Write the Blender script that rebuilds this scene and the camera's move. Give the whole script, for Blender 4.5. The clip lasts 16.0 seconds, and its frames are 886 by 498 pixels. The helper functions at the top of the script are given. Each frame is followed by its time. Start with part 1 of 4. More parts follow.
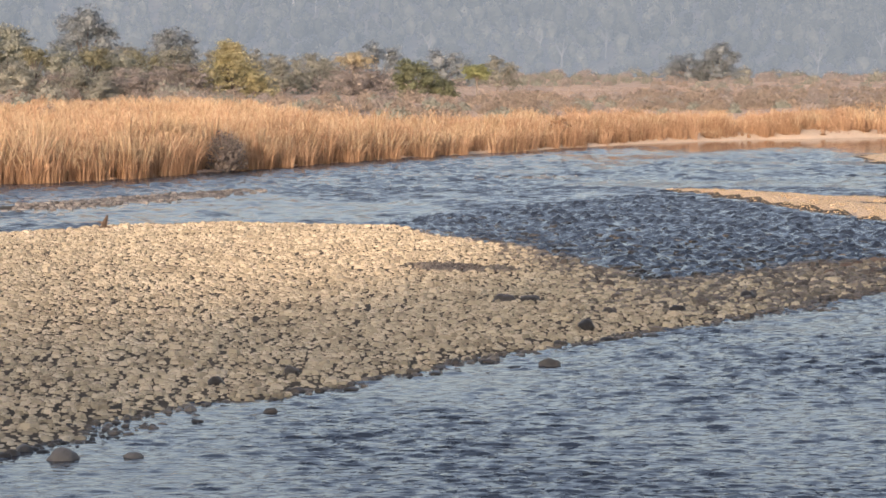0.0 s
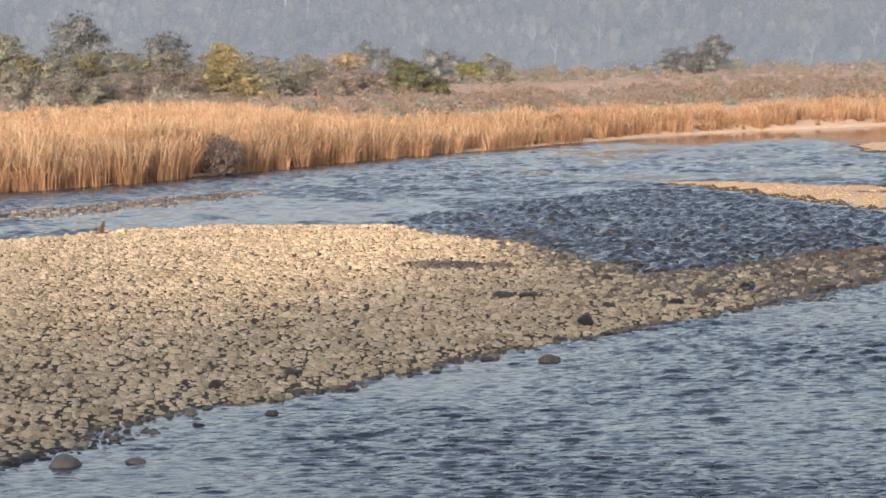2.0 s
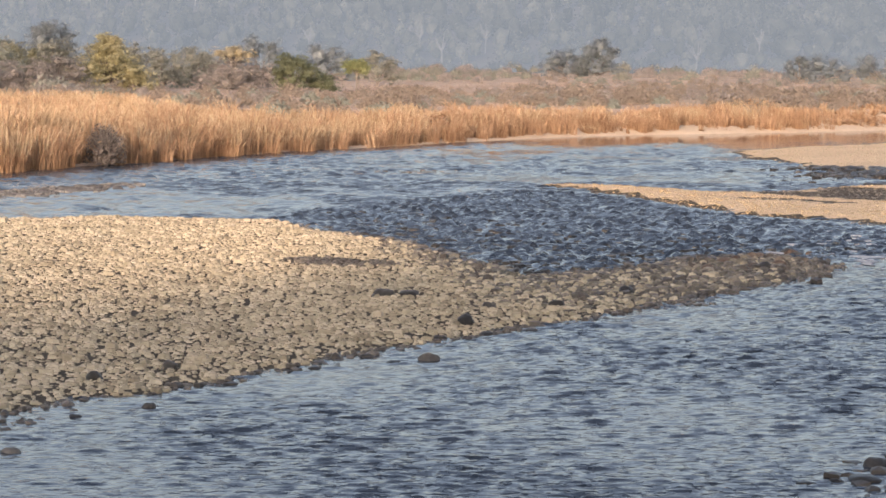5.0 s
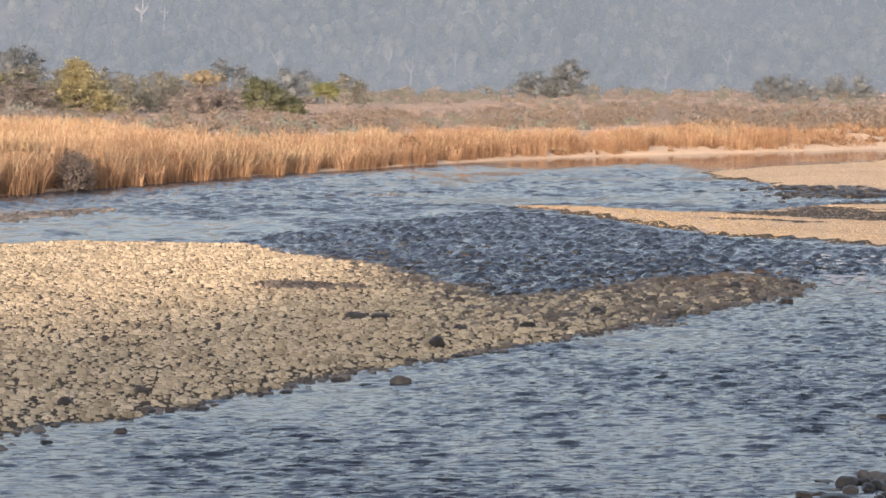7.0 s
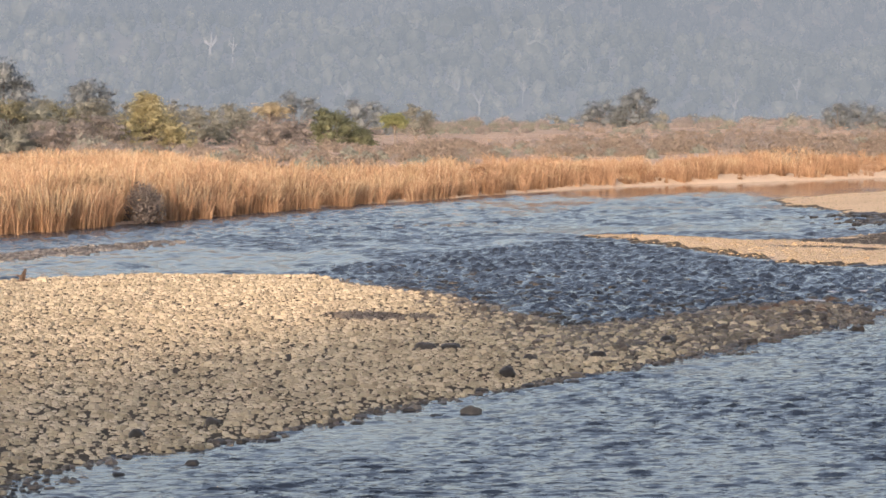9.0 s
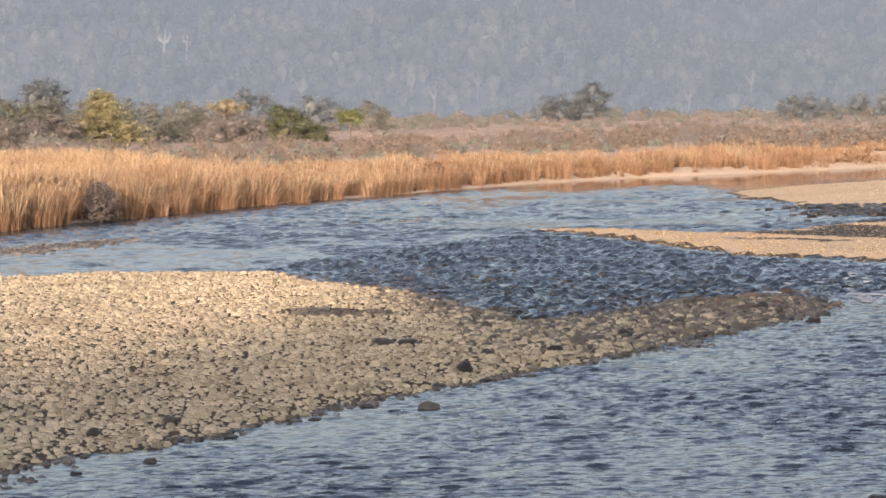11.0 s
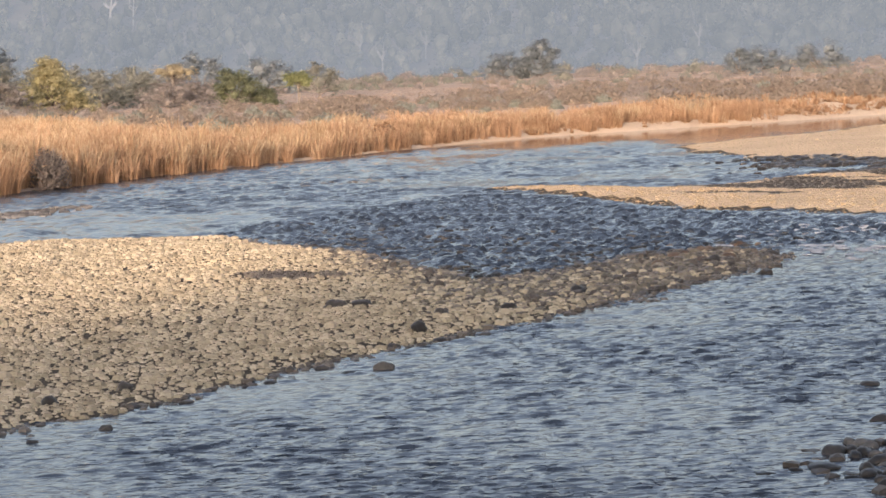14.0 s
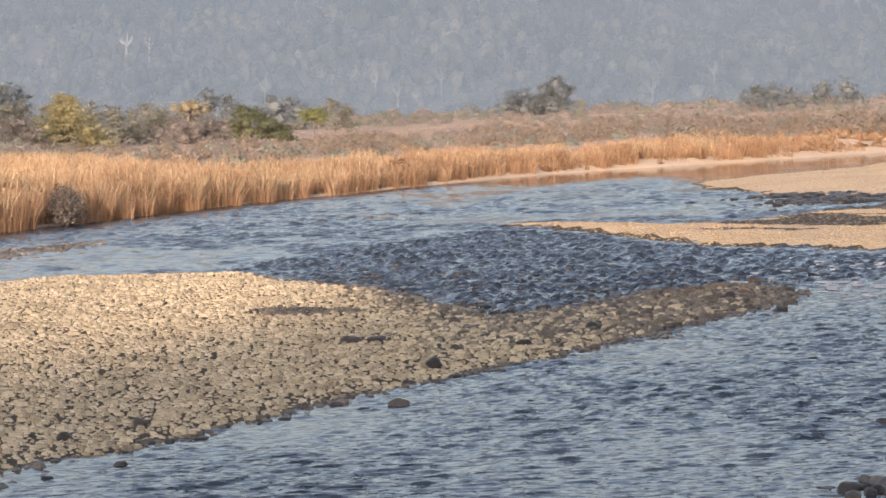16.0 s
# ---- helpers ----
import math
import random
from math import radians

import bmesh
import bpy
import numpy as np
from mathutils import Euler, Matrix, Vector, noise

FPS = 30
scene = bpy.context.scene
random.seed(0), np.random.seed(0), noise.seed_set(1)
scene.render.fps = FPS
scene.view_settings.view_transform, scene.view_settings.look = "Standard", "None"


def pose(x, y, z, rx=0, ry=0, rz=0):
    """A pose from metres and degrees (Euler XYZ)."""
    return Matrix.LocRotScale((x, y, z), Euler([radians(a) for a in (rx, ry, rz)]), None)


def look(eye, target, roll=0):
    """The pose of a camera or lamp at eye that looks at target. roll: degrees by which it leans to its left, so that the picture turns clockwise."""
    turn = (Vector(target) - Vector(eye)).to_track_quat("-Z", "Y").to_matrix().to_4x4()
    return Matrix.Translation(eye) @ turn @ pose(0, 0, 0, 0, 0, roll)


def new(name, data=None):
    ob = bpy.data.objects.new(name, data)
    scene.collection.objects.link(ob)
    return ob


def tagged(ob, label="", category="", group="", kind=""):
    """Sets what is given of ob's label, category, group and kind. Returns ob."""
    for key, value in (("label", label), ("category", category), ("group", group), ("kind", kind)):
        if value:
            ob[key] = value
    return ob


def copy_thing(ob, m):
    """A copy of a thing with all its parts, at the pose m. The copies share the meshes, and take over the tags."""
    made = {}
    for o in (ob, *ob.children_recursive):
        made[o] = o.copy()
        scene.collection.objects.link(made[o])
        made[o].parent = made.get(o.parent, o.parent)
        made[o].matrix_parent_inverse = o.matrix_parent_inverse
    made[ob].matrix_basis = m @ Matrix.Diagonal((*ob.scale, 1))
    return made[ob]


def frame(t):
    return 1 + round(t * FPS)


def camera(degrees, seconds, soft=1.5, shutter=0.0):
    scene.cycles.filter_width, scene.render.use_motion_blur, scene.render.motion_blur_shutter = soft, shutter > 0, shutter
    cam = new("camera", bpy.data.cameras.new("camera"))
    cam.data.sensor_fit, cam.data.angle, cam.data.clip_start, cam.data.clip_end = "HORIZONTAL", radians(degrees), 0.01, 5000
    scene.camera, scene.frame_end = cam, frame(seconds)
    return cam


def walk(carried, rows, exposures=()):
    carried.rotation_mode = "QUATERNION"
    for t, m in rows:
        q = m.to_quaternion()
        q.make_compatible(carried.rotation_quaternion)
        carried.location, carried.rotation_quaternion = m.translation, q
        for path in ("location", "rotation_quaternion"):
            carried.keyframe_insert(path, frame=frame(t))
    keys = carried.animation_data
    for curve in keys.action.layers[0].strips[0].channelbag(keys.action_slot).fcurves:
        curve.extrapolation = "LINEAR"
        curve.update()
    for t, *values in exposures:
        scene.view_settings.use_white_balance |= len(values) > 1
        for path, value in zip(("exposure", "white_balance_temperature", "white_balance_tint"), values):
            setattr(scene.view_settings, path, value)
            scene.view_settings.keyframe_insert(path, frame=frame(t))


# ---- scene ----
import collections

# ======== camera: a zoomed phone held by hand on a high bank; it turns, it does not walk ========
cam = camera(18.0, 16.0, soft=1.65)
EYE = 9.5
ROWS = [
    # seconds, yaw, pitch, roll
    (0.0, -0.0186, -3.9149, -0.0025),
    (0.5, -0.6767, -3.7265, 0.2368),
    (1.0, -0.0613, -3.6048, 1.1875),
    (1.5, 0.4192, -3.8884, 1.3934),
    (2.0, -0.1566, -3.9516, 1.2460),
    (2.5, 0.0480, -3.9399, 1.0341),
    (3.0, -0.1054, -2.7665, 1.1720),
    (3.5, -0.5650, -2.5276, 0.8451),
    (4.0, -1.1310, -4.5967, 0.8224),
    (4.5, -2.2827, -4.1216, -0.1434),
    (5.0, -2.4724, -4.0189, -0.2721),
    (5.2, -2.4507, -4.2604, -0.1976),
    (7.3, -3.2086, -3.1417, 0.0810),
    (7.5, -3.1573, -2.8475, -0.0718),
    (8.0, -2.4861, -2.9300, 0.3469),
    (8.2, -1.8911, -3.0593, 0.4220),
    (10.3, -1.9607, -2.6728, 1.0321),
    (10.5, -2.5364, -2.8797, 1.0108),
    (11.0, -2.6282, -3.0425, 1.1483),
    (11.5, -3.5724, -2.4640, 0.6937),
    (12.0, -4.1538, -2.4340, 0.5825),
    (12.5, -3.7722, -2.7233, 0.9892),
    (13.0, -2.8324, -3.1006, 1.4869),
    (13.5, -3.0531, -3.5047, 1.6516),
    (14.0, -3.6865, -3.8982, 2.3352),
    (14.5, -2.7170, -3.7800, 2.4660),
    (15.0, -1.9871, -4.1056, 2.9710),
    (15.5, -2.1304, -4.2250, 2.8254),
    (16.0, -3.3737, -3.1396, 2.2928),
]
walk(cam, [(t, pose(0, 0, EYE, 90 + pitch, roll, yaw)) for t, yaw, pitch, roll in ROWS], [(0.0, 1.0, 6900, 21.0), (16.0, 1.0, 6900, 21.0)])

# ======== light: low hazy sun from behind the camera, pale sky ========
SUN_UP, SUN_SIDE = 9.0, 14.0   # degrees above the horizon; degrees to the left of straight behind
world = bpy.data.worlds.new("hazy_sky")
scene.world = world
world.use_nodes = True
wn = world.node_tree
sky = wn.nodes.new("ShaderNodeTexSky")
sky.sky_type = "NISHITA"
sky.sun_disc = False
sky.sun_elevation = radians(SUN_UP)
sky.sun_rotation = radians(180 + SUN_SIDE)
sky.air_density, sky.dust_density, sky.ozone_density = 1.0, 4.2, 1.6
wn.nodes["Background"].inputs["Strength"].default_value = 0.2
# winter haze takes most of the blue out of the sky
grey, haze = wn.nodes.new("ShaderNodeRGBToBW"), wn.nodes.new("ShaderNodeMixRGB")
haze.inputs["Fac"].default_value = 0.26
wn.links.new(sky.outputs["Color"], grey.inputs["Color"])
wn.links.new(sky.outputs["Color"], haze.inputs["Color1"])
wn.links.new(grey.outputs["Val"], haze.inputs["Color2"])
wn.links.new(haze.outputs["Color"], wn.nodes["Background"].inputs["Color"])

sun = new("sun", bpy.data.lights.new("sun", "SUN"))
sun.data.energy, sun.data.angle, sun.data.color = 2.38, radians(2.8), (1.0, 0.775, 0.57)
a, b = radians(SUN_UP), radians(SUN_SIDE)
SUN_FROM = Vector((-math.sin(b) * math.cos(a), -math.cos(b) * math.cos(a), math.sin(a)))
sun.matrix_world = look(SUN_FROM * 300, (0, 0, 0))


# ======== materials ========
def surface(name, dark, mid, light, coarse=0.2, fine=2.0, rough=0.85, bump=0.3, pieces=0.0, objects=0.0, haze_glow=None, bump_at=0.1, translucent=0.0):
    """A weathered surface: three colours mixed by two scales of noise, varied from piece to piece."""
    m = bpy.data.materials.new(name)
    m.use_nodes = True
    nt = m.node_tree
    bsdf = nt.nodes["Principled BSDF"]
    where = nt.nodes.new("ShaderNodeNewGeometry")
    big, small = nt.nodes.new("ShaderNodeTexNoise"), nt.nodes.new("ShaderNodeTexNoise")
    for n, s in ((big, coarse), (small, fine)):
        n.inputs["Scale"].default_value = s
        n.inputs["Detail"].default_value = 4.0
        nt.links.new(where.outputs["Position"], n.inputs["Vector"])
    add = nt.nodes.new("ShaderNodeMath")
    add.operation = "MULTIPLY_ADD"
    add.inputs[1].default_value, add.inputs[2].default_value = 0.5, 0.0
    nt.links.new(big.outputs["Fac"], add.inputs[0])
    add2 = nt.nodes.new("ShaderNodeMath")
    add2.operation = "MULTIPLY_ADD"
    add2.inputs[1].default_value = 0.5
    nt.links.new(small.outputs["Fac"], add2.inputs[0])
    nt.links.new(add.outputs[0], add2.inputs[2])
    last = add2
    if pieces:
        p = nt.nodes.new("ShaderNodeMath")
        p.operation = "MULTIPLY_ADD"
        p.inputs[1].default_value = pieces
        nt.links.new(where.outputs["Random Per Island"], p.inputs[0])
        nt.links.new(last.outputs[0], p.inputs[2])
        last = p
    if objects:
        info = nt.nodes.new("ShaderNodeObjectInfo")
        p = nt.nodes.new("ShaderNodeMath")
        p.operation = "MULTIPLY_ADD"
        p.inputs[1].default_value = objects
        nt.links.new(info.outputs["Random"], p.inputs[0])
        nt.links.new(last.outputs[0], p.inputs[2])
        last = p
    ramp = nt.nodes.new("ShaderNodeValToRGB")
    span = 0.5 * (pieces + objects)
    els = ramp.color_ramp.elements
    els[0].position, els[0].color = 0.32 + 0.35 * span, (*dark, 1)
    els[1].position, els[1].color = min(0.66 + 1.6 * span, 1.0), (*light, 1)
    e = els.new(0.5 * (els[0].position + els[1].position))
    e.color = (*mid, 1)
    nt.links.new(last.outputs[0], ramp.inputs["Fac"])
    nt.links.new(ramp.outputs["Color"], bsdf.inputs["Base Color"])
    bsdf.inputs["Roughness"].default_value = rough
    bsdf.inputs["Specular IOR Level"].default_value = 0.25
    if bump:
        bn = nt.nodes.new("ShaderNodeBump")
        bn.inputs["Strength"].default_value, bn.inputs["Distance"].default_value = bump, bump_at
        nt.links.new(small.outputs["Fac"], bn.inputs["Height"])
        nt.links.new(bn.outputs["Normal"], bsdf.inputs["Normal"])
    if translucent:
        tr, mix = nt.nodes.new("ShaderNodeBsdfTranslucent"), nt.nodes.new("ShaderNodeMixShader")
        mix.inputs[0].default_value = translucent
        nt.links.new(ramp.outputs["Color"], tr.inputs["Color"])
        nt.links.new(bsdf.outputs[0], mix.inputs[1])
        nt.links.new(tr.outputs[0], mix.inputs[2])
        nt.links.new(mix.outputs[0], nt.nodes["Material Output"].inputs["Surface"])
    # an even glow stands in for the haze before the surface
    if haze_glow:
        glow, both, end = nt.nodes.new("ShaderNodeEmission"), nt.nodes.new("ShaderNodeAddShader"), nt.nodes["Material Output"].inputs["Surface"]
        glow.inputs["Color"].default_value = (*haze_glow, 1)
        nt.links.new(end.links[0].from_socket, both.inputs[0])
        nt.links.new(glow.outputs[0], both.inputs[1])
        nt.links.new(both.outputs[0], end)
    return m


COBBLE = surface("cobble_stone", (0.215, 0.188, 0.135), (0.42, 0.371, 0.27), (0.58, 0.522, 0.396), 0.3, 6.0, 0.8, 0.25, pieces=0.4)
COBBLE_ONE = surface("cobble_stone_single", (0.215, 0.188, 0.135), (0.42, 0.371, 0.27), (0.575, 0.515, 0.394), 0.3, 6.0, 0.8, 0.25, objects=0.4)
DAMP_PILE = surface("damp_stones", (0.075, 0.068, 0.055), (0.17, 0.155, 0.125), (0.30, 0.275, 0.22), 0.4, 5.0, 0.55, 0.3, pieces=0.45)
WET_STONE = surface("wet_stone", (0.018, 0.017, 0.016), (0.042, 0.04, 0.037), (0.085, 0.08, 0.074), 0.5, 5.0, 0.4, 0.3, objects=0.3)
WET_PILE = surface("wet_stones", (0.035, 0.032, 0.029), (0.10, 0.089, 0.077), (0.20, 0.178, 0.152), 0.5, 5.0, 0.45, 0.3, pieces=0.4)
BROWN_PILE = surface("brown_stones", (0.05, 0.049, 0.048), (0.115, 0.111, 0.106), (0.25, 0.242, 0.23), 0.4, 4.0, 0.7, 0.3, pieces=0.5)
FOAM = surface("foam", (0.36, 0.38, 0.41), (0.45, 0.47, 0.5), (0.55, 0.57, 0.6), 1.0, 8.0, 0.6, 0.3)
DRENCHED_PILE = surface("drenched_stones", (0.012, 0.012, 0.012), (0.028, 0.027, 0.026), (0.055, 0.053, 0.05), 0.5, 5.0, 0.35, 0.3, pieces=0.4)
DRY_BOULDER = surface("grey_boulder", (0.06, 0.058, 0.055), (0.115, 0.111, 0.104), (0.19, 0.184, 0.172), 0.8, 5.0, 0.7, 0.4, objects=0.3)
RED_STONE = surface("rusty_stone", (0.051, 0.038, 0.03), (0.119, 0.084, 0.063), (0.212, 0.166, 0.128), 0.5, 4.0, 0.6, 0.3, objects=0.4)
PALE_COBBLE = surface("pale_cobble", (0.25, 0.185, 0.11), (0.37, 0.28, 0.17), (0.48, 0.37, 0.235), 0.15, 2.0, 0.85, 0.2, pieces=0.4)
FLAT_SAND = surface("stony_sand", (0.56, 0.43, 0.28), (0.67, 0.52, 0.35), (0.73, 0.58, 0.41), 0.12, 2.5, 0.9, 0.9, bump_at=0.25)
GRAVEL = surface("damp_gravel", (0.03, 0.025, 0.018), (0.06, 0.049, 0.035), (0.11, 0.092, 0.066), 0.25, 5.0, 0.9, 0.5)
SAND = surface("pale_sand", (0.5, 0.395, 0.285), (0.62, 0.5, 0.37), (0.71, 0.585, 0.45), 0.12, 2.2, 0.9, 0.5, bump_at=0.2)
PLAIN = surface("dry_grassland", (0.34, 0.255, 0.19), (0.49, 0.38, 0.295), (0.60, 0.48, 0.38), 0.03, 0.6, 0.95, 0.4)
STRAW = surface("dull_straw", (0.26, 0.205, 0.17), (0.36, 0.295, 0.25), (0.47, 0.39, 0.335), 0.03, 0.6, 0.9, 0.0, pieces=0.3, translucent=0.3)
BANK = surface("bank_earth", (0.05, 0.045, 0.025), (0.10, 0.085, 0.05), (0.16, 0.13, 0.08), 0.1, 1.5, 0.95, 0.4)
REED = surface("dry_reed", (0.29, 0.195, 0.117), (0.515, 0.398, 0.26), (0.7, 0.585, 0.43), 0.30, 0.9, 0.8, 0.0, pieces=0.28, translucent=0.25)
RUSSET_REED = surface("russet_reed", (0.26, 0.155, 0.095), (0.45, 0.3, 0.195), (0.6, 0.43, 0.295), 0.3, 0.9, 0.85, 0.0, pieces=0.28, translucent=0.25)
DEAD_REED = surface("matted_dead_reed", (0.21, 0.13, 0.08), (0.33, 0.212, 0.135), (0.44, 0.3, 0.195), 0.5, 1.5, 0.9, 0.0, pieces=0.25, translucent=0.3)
PLUME = surface("reed_plume", (0.46, 0.32, 0.205), (0.57, 0.42, 0.285), (0.67, 0.52, 0.37), 0.07, 1.2, 0.85, 0.0, pieces=0.4, translucent=0.3)
BARK = surface("grey_bark", (0.12, 0.108, 0.095), (0.19, 0.172, 0.155), (0.27, 0.25, 0.228), 0.4, 3.0, 0.9, 0.4)
# dark, olive and dusty leaves are lightened to paint in the haze before them
LEAF_DARK = surface("hazed_dark_leaf", (0.228, 0.25, 0.222), (0.305, 0.332, 0.295), (0.385, 0.41, 0.362), 0.08, 1.0, 0.7, 0.0, pieces=0.18, translucent=0.42)
LEAF_GREEN = surface("green_leaf", (0.12, 0.145, 0.095), (0.2, 0.228, 0.15), (0.31, 0.335, 0.225), 0.08, 1.0, 0.7, 0.0, pieces=0.18, translucent=0.5)
LEAF_YELLOW = surface("yellow_leaf", (0.28, 0.275, 0.175), (0.455, 0.436, 0.28), (0.59, 0.56, 0.4), 0.08, 1.0, 0.7, 0.0, pieces=0.18, translucent=0.5)
LEAF_BRIGHT = surface("bright_leaf", (0.19, 0.225, 0.11), (0.295, 0.33, 0.172), (0.41, 0.435, 0.245), 0.08, 1.0, 0.7, 0.0, pieces=0.18, translucent=0.5)
LEAF_OLIVE = surface("hazed_olive_leaf", (0.165, 0.17, 0.122), (0.245, 0.25, 0.18), (0.335, 0.336, 0.24), 0.08, 1.0, 0.7, 0.0, pieces=0.18, translucent=0.42)
# distance haze is painted into this paler, bluer leaf colour
LEAF_HAZY = surface("haze_tinted_leaf", (0.172, 0.208, 0.232), (0.236, 0.28, 0.308), (0.296, 0.338, 0.366), 0.05, 0.6, 0.8, 0.0, pieces=0.15, translucent=0.42)
LEAF_DUST = surface("fine_dusty_twig", (0.235, 0.222, 0.212), (0.32, 0.302, 0.288), (0.405, 0.385, 0.365), 0.07, 1.0, 0.8, 0.0, pieces=0.15, translucent=0.42)
LEAF_ORANGE = surface("ochre_leaf", (0.344, 0.303, 0.215), (0.477, 0.43, 0.31), (0.573, 0.528, 0.415), 0.08, 1.0, 0.7, 0.0, pieces=0.18, translucent=0.5)
LEAF_GREY = surface("hazed_dusty_leaf", (0.205, 0.218, 0.196), (0.28, 0.295, 0.264), (0.355, 0.368, 0.328), 0.06, 1.0, 0.8, 0.0, pieces=0.10, translucent=0.4)
DARK_TWIG = surface("dark_twig", (0.06, 0.053, 0.052), (0.1, 0.09, 0.086), (0.15, 0.137, 0.13), 0.3, 1.0, 0.9, 0.0, pieces=0.4)
TWIG = surface("bare_twig", (0.24, 0.222, 0.212), (0.335, 0.31, 0.296), (0.42, 0.39, 0.372), 0.1, 1.0, 0.9, 0.0, pieces=0.10, translucent=0.4)
SCRUB = surface("brown_scrub", (0.225, 0.19, 0.158), (0.315, 0.271, 0.23), (0.4, 0.35, 0.302), 0.05, 1.0, 0.9, 0.0, pieces=0.10, translucent=0.4)
DRIFT = surface("driftwood", (0.04, 0.03, 0.024), (0.085, 0.062, 0.047), (0.15, 0.11, 0.085), 0.5, 4.0, 0.85, 0.3)
# the far slope is a backdrop: its haze is painted on as faint emission
HAZE_GLOW = (0.116, 0.142, 0.163)
HIGH_HAZE_GLOW = (0.124, 0.152, 0.176)
FAR_LEAF = surface("far_forest", (0.004, 0.008, 0.008), (0.036, 0.044, 0.042), (0.092, 0.102, 0.096), 0.014, 0.08, 0.9, 0.0, pieces=0.08, haze_glow=HAZE_GLOW, translucent=0.5)
HIGH_LEAF = surface("far_high_forest", (0.005, 0.008, 0.008), (0.03, 0.034, 0.033), (0.078, 0.083, 0.078), 0.011, 0.05, 0.9, 0.0, pieces=0.06, haze_glow=HIGH_HAZE_GLOW, translucent=0.65)
# the pale trunks and dead wood carry the same painted haze
FAR_TRUNK = surface("far_pale_trunk", (0.03, 0.034, 0.038), (0.05, 0.055, 0.06), (0.075, 0.08, 0.085), 0.02, 0.3, 0.9, 0.0, haze_glow=HIGH_HAZE_GLOW)
SNAG_WOOD = surface("pale_dead_wood", (0.062, 0.067, 0.073), (0.085, 0.09, 0.096), (0.12, 0.124, 0.13), 0.2, 2.0, 0.9, 0.0, haze_glow=HIGH_HAZE_GLOW)
FAR_EARTH = surface("far_slope_earth", (0.02, 0.02, 0.016), (0.035, 0.032, 0.026), (0.05, 0.046, 0.038), 0.01, 0.1, 0.95, 0.0, haze_glow=HIGH_HAZE_GLOW)

WATER = bpy.data.materials.new("river_water")
WATER.use_nodes = True
wt = WATER.node_tree
wb = wt.nodes["Principled BSDF"]
wb.inputs["Base Color"].default_value = (0.031, 0.041, 0.056, 1)
wb.inputs["Roughness"].default_value = 0.07
wb.inputs["IOR"].default_value = 1.33
wpos = wt.nodes.new("ShaderNodeNewGeometry")
wmap = wt.nodes.new("ShaderNodeMapping")
wmap.inputs["Scale"].default_value = (0.75, 1.0, 1.0)
wnoise = wt.nodes.new("ShaderNodeTexNoise")
wnoise.inputs["Scale"].default_value, wnoise.inputs["Detail"].default_value = 2.8, 2.0
wridge = wt.nodes.new("ShaderNodeMapRange")
wridge.inputs["From Min"].default_value, wridge.inputs["From Max"].default_value = 0.50, 0.74
wbump = wt.nodes.new("ShaderNodeBump")
wbump.inputs["Strength"].default_value, wbump.inputs["Distance"].default_value = 0.5, 0.10
wt.links.new(wpos.outputs["Position"], wmap.inputs["Vector"])
wt.links.new(wmap.outputs["Vector"], wnoise.inputs["Vector"])
wt.links.new(wnoise.outputs["Fac"], wridge.inputs["Value"])
wt.links.new(wridge.outputs["Result"], wbump.inputs["Height"])
calm = wt.nodes.new("ShaderNodeAttribute")
calm.attribute_name = "ripple"
wt.links.new(calm.outputs["Fac"], wbump.inputs["Strength"])
wt.links.new(wbump.outputs["Normal"], wb.inputs["Normal"])

# ======== helpers for shapes ========
rng = np.random.default_rng(7)


def lattice(ix, iy, seed):
    v = np.sin(ix * 127.1 + iy * 311.7 + seed * 74.7) * 43758.5453
    return v - np.floor(v)


def vnoise(x, y, seed=0):
    """Smooth value noise in 0..1 over the plan."""
    x, y = np.asarray(x, float), np.asarray(y, float)
    ix, iy = np.floor(x), np.floor(y)
    fx, fy = x - ix, y - iy
    fx, fy = fx * fx * (3 - 2 * fx), fy * fy * (3 - 2 * fy)
    n00, n10 = lattice(ix, iy, seed), lattice(ix + 1, iy, seed)
    n01, n11 = lattice(ix, iy + 1, seed), lattice(ix + 1, iy + 1, seed)
    return (n00 * (1 - fx) + n10 * fx) * (1 - fy) + (n01 * (1 - fx) + n11 * fx) * fy


def fbm(x, y, seed=0, octaves=3):
    total, weight = 0, 0
    for o in range(octaves):
        total = total + vnoise(np.asarray(x) * 2 ** o, np.asarray(y) * 2 ** o, seed + 13 * o) * 0.5 ** o
        weight += 0.5 ** o
    return total / weight


def smooth(lo, hi, v):
    s = np.clip((v - lo) / (hi - lo), 0, 1)
    return s * s * (3 - 2 * s)


def rounded(points, times=2):
    """Cut the corners of a closed outline."""
    p = np.array(points, float)
    for _ in range(times):
        q = np.roll(p, -1, axis=0)
        p = np.stack((0.75 * p + 0.25 * q, 0.25 * p + 0.75 * q), 1).reshape(-1, 2)
    return p


def inside_by(outline, x, y):
    """Distance to a closed outline, positive inside."""
    x, y = np.asarray(x, float), np.asarray(y, float)
    best, odd = np.full(x.shape, 1e18), np.zeros(x.shape, bool)
    for (ax, ay), (bx, by) in zip(outline, np.roll(outline, -1, axis=0)):
        ex, ey = bx - ax, by - ay
        t = np.clip(((x - ax) * ex + (y - ay) * ey) / (ex * ex + ey * ey + 1e-12), 0, 1)
        best = np.minimum(best, (x - ax - t * ex) ** 2 + (y - ay - t * ey) ** 2)
        if ay != by:
            odd ^= ((ay > y) != (by > y)) & (x < ex * (y - ay) / (by - ay) + ax)
    return np.where(odd, 1, -1) * np.sqrt(best)


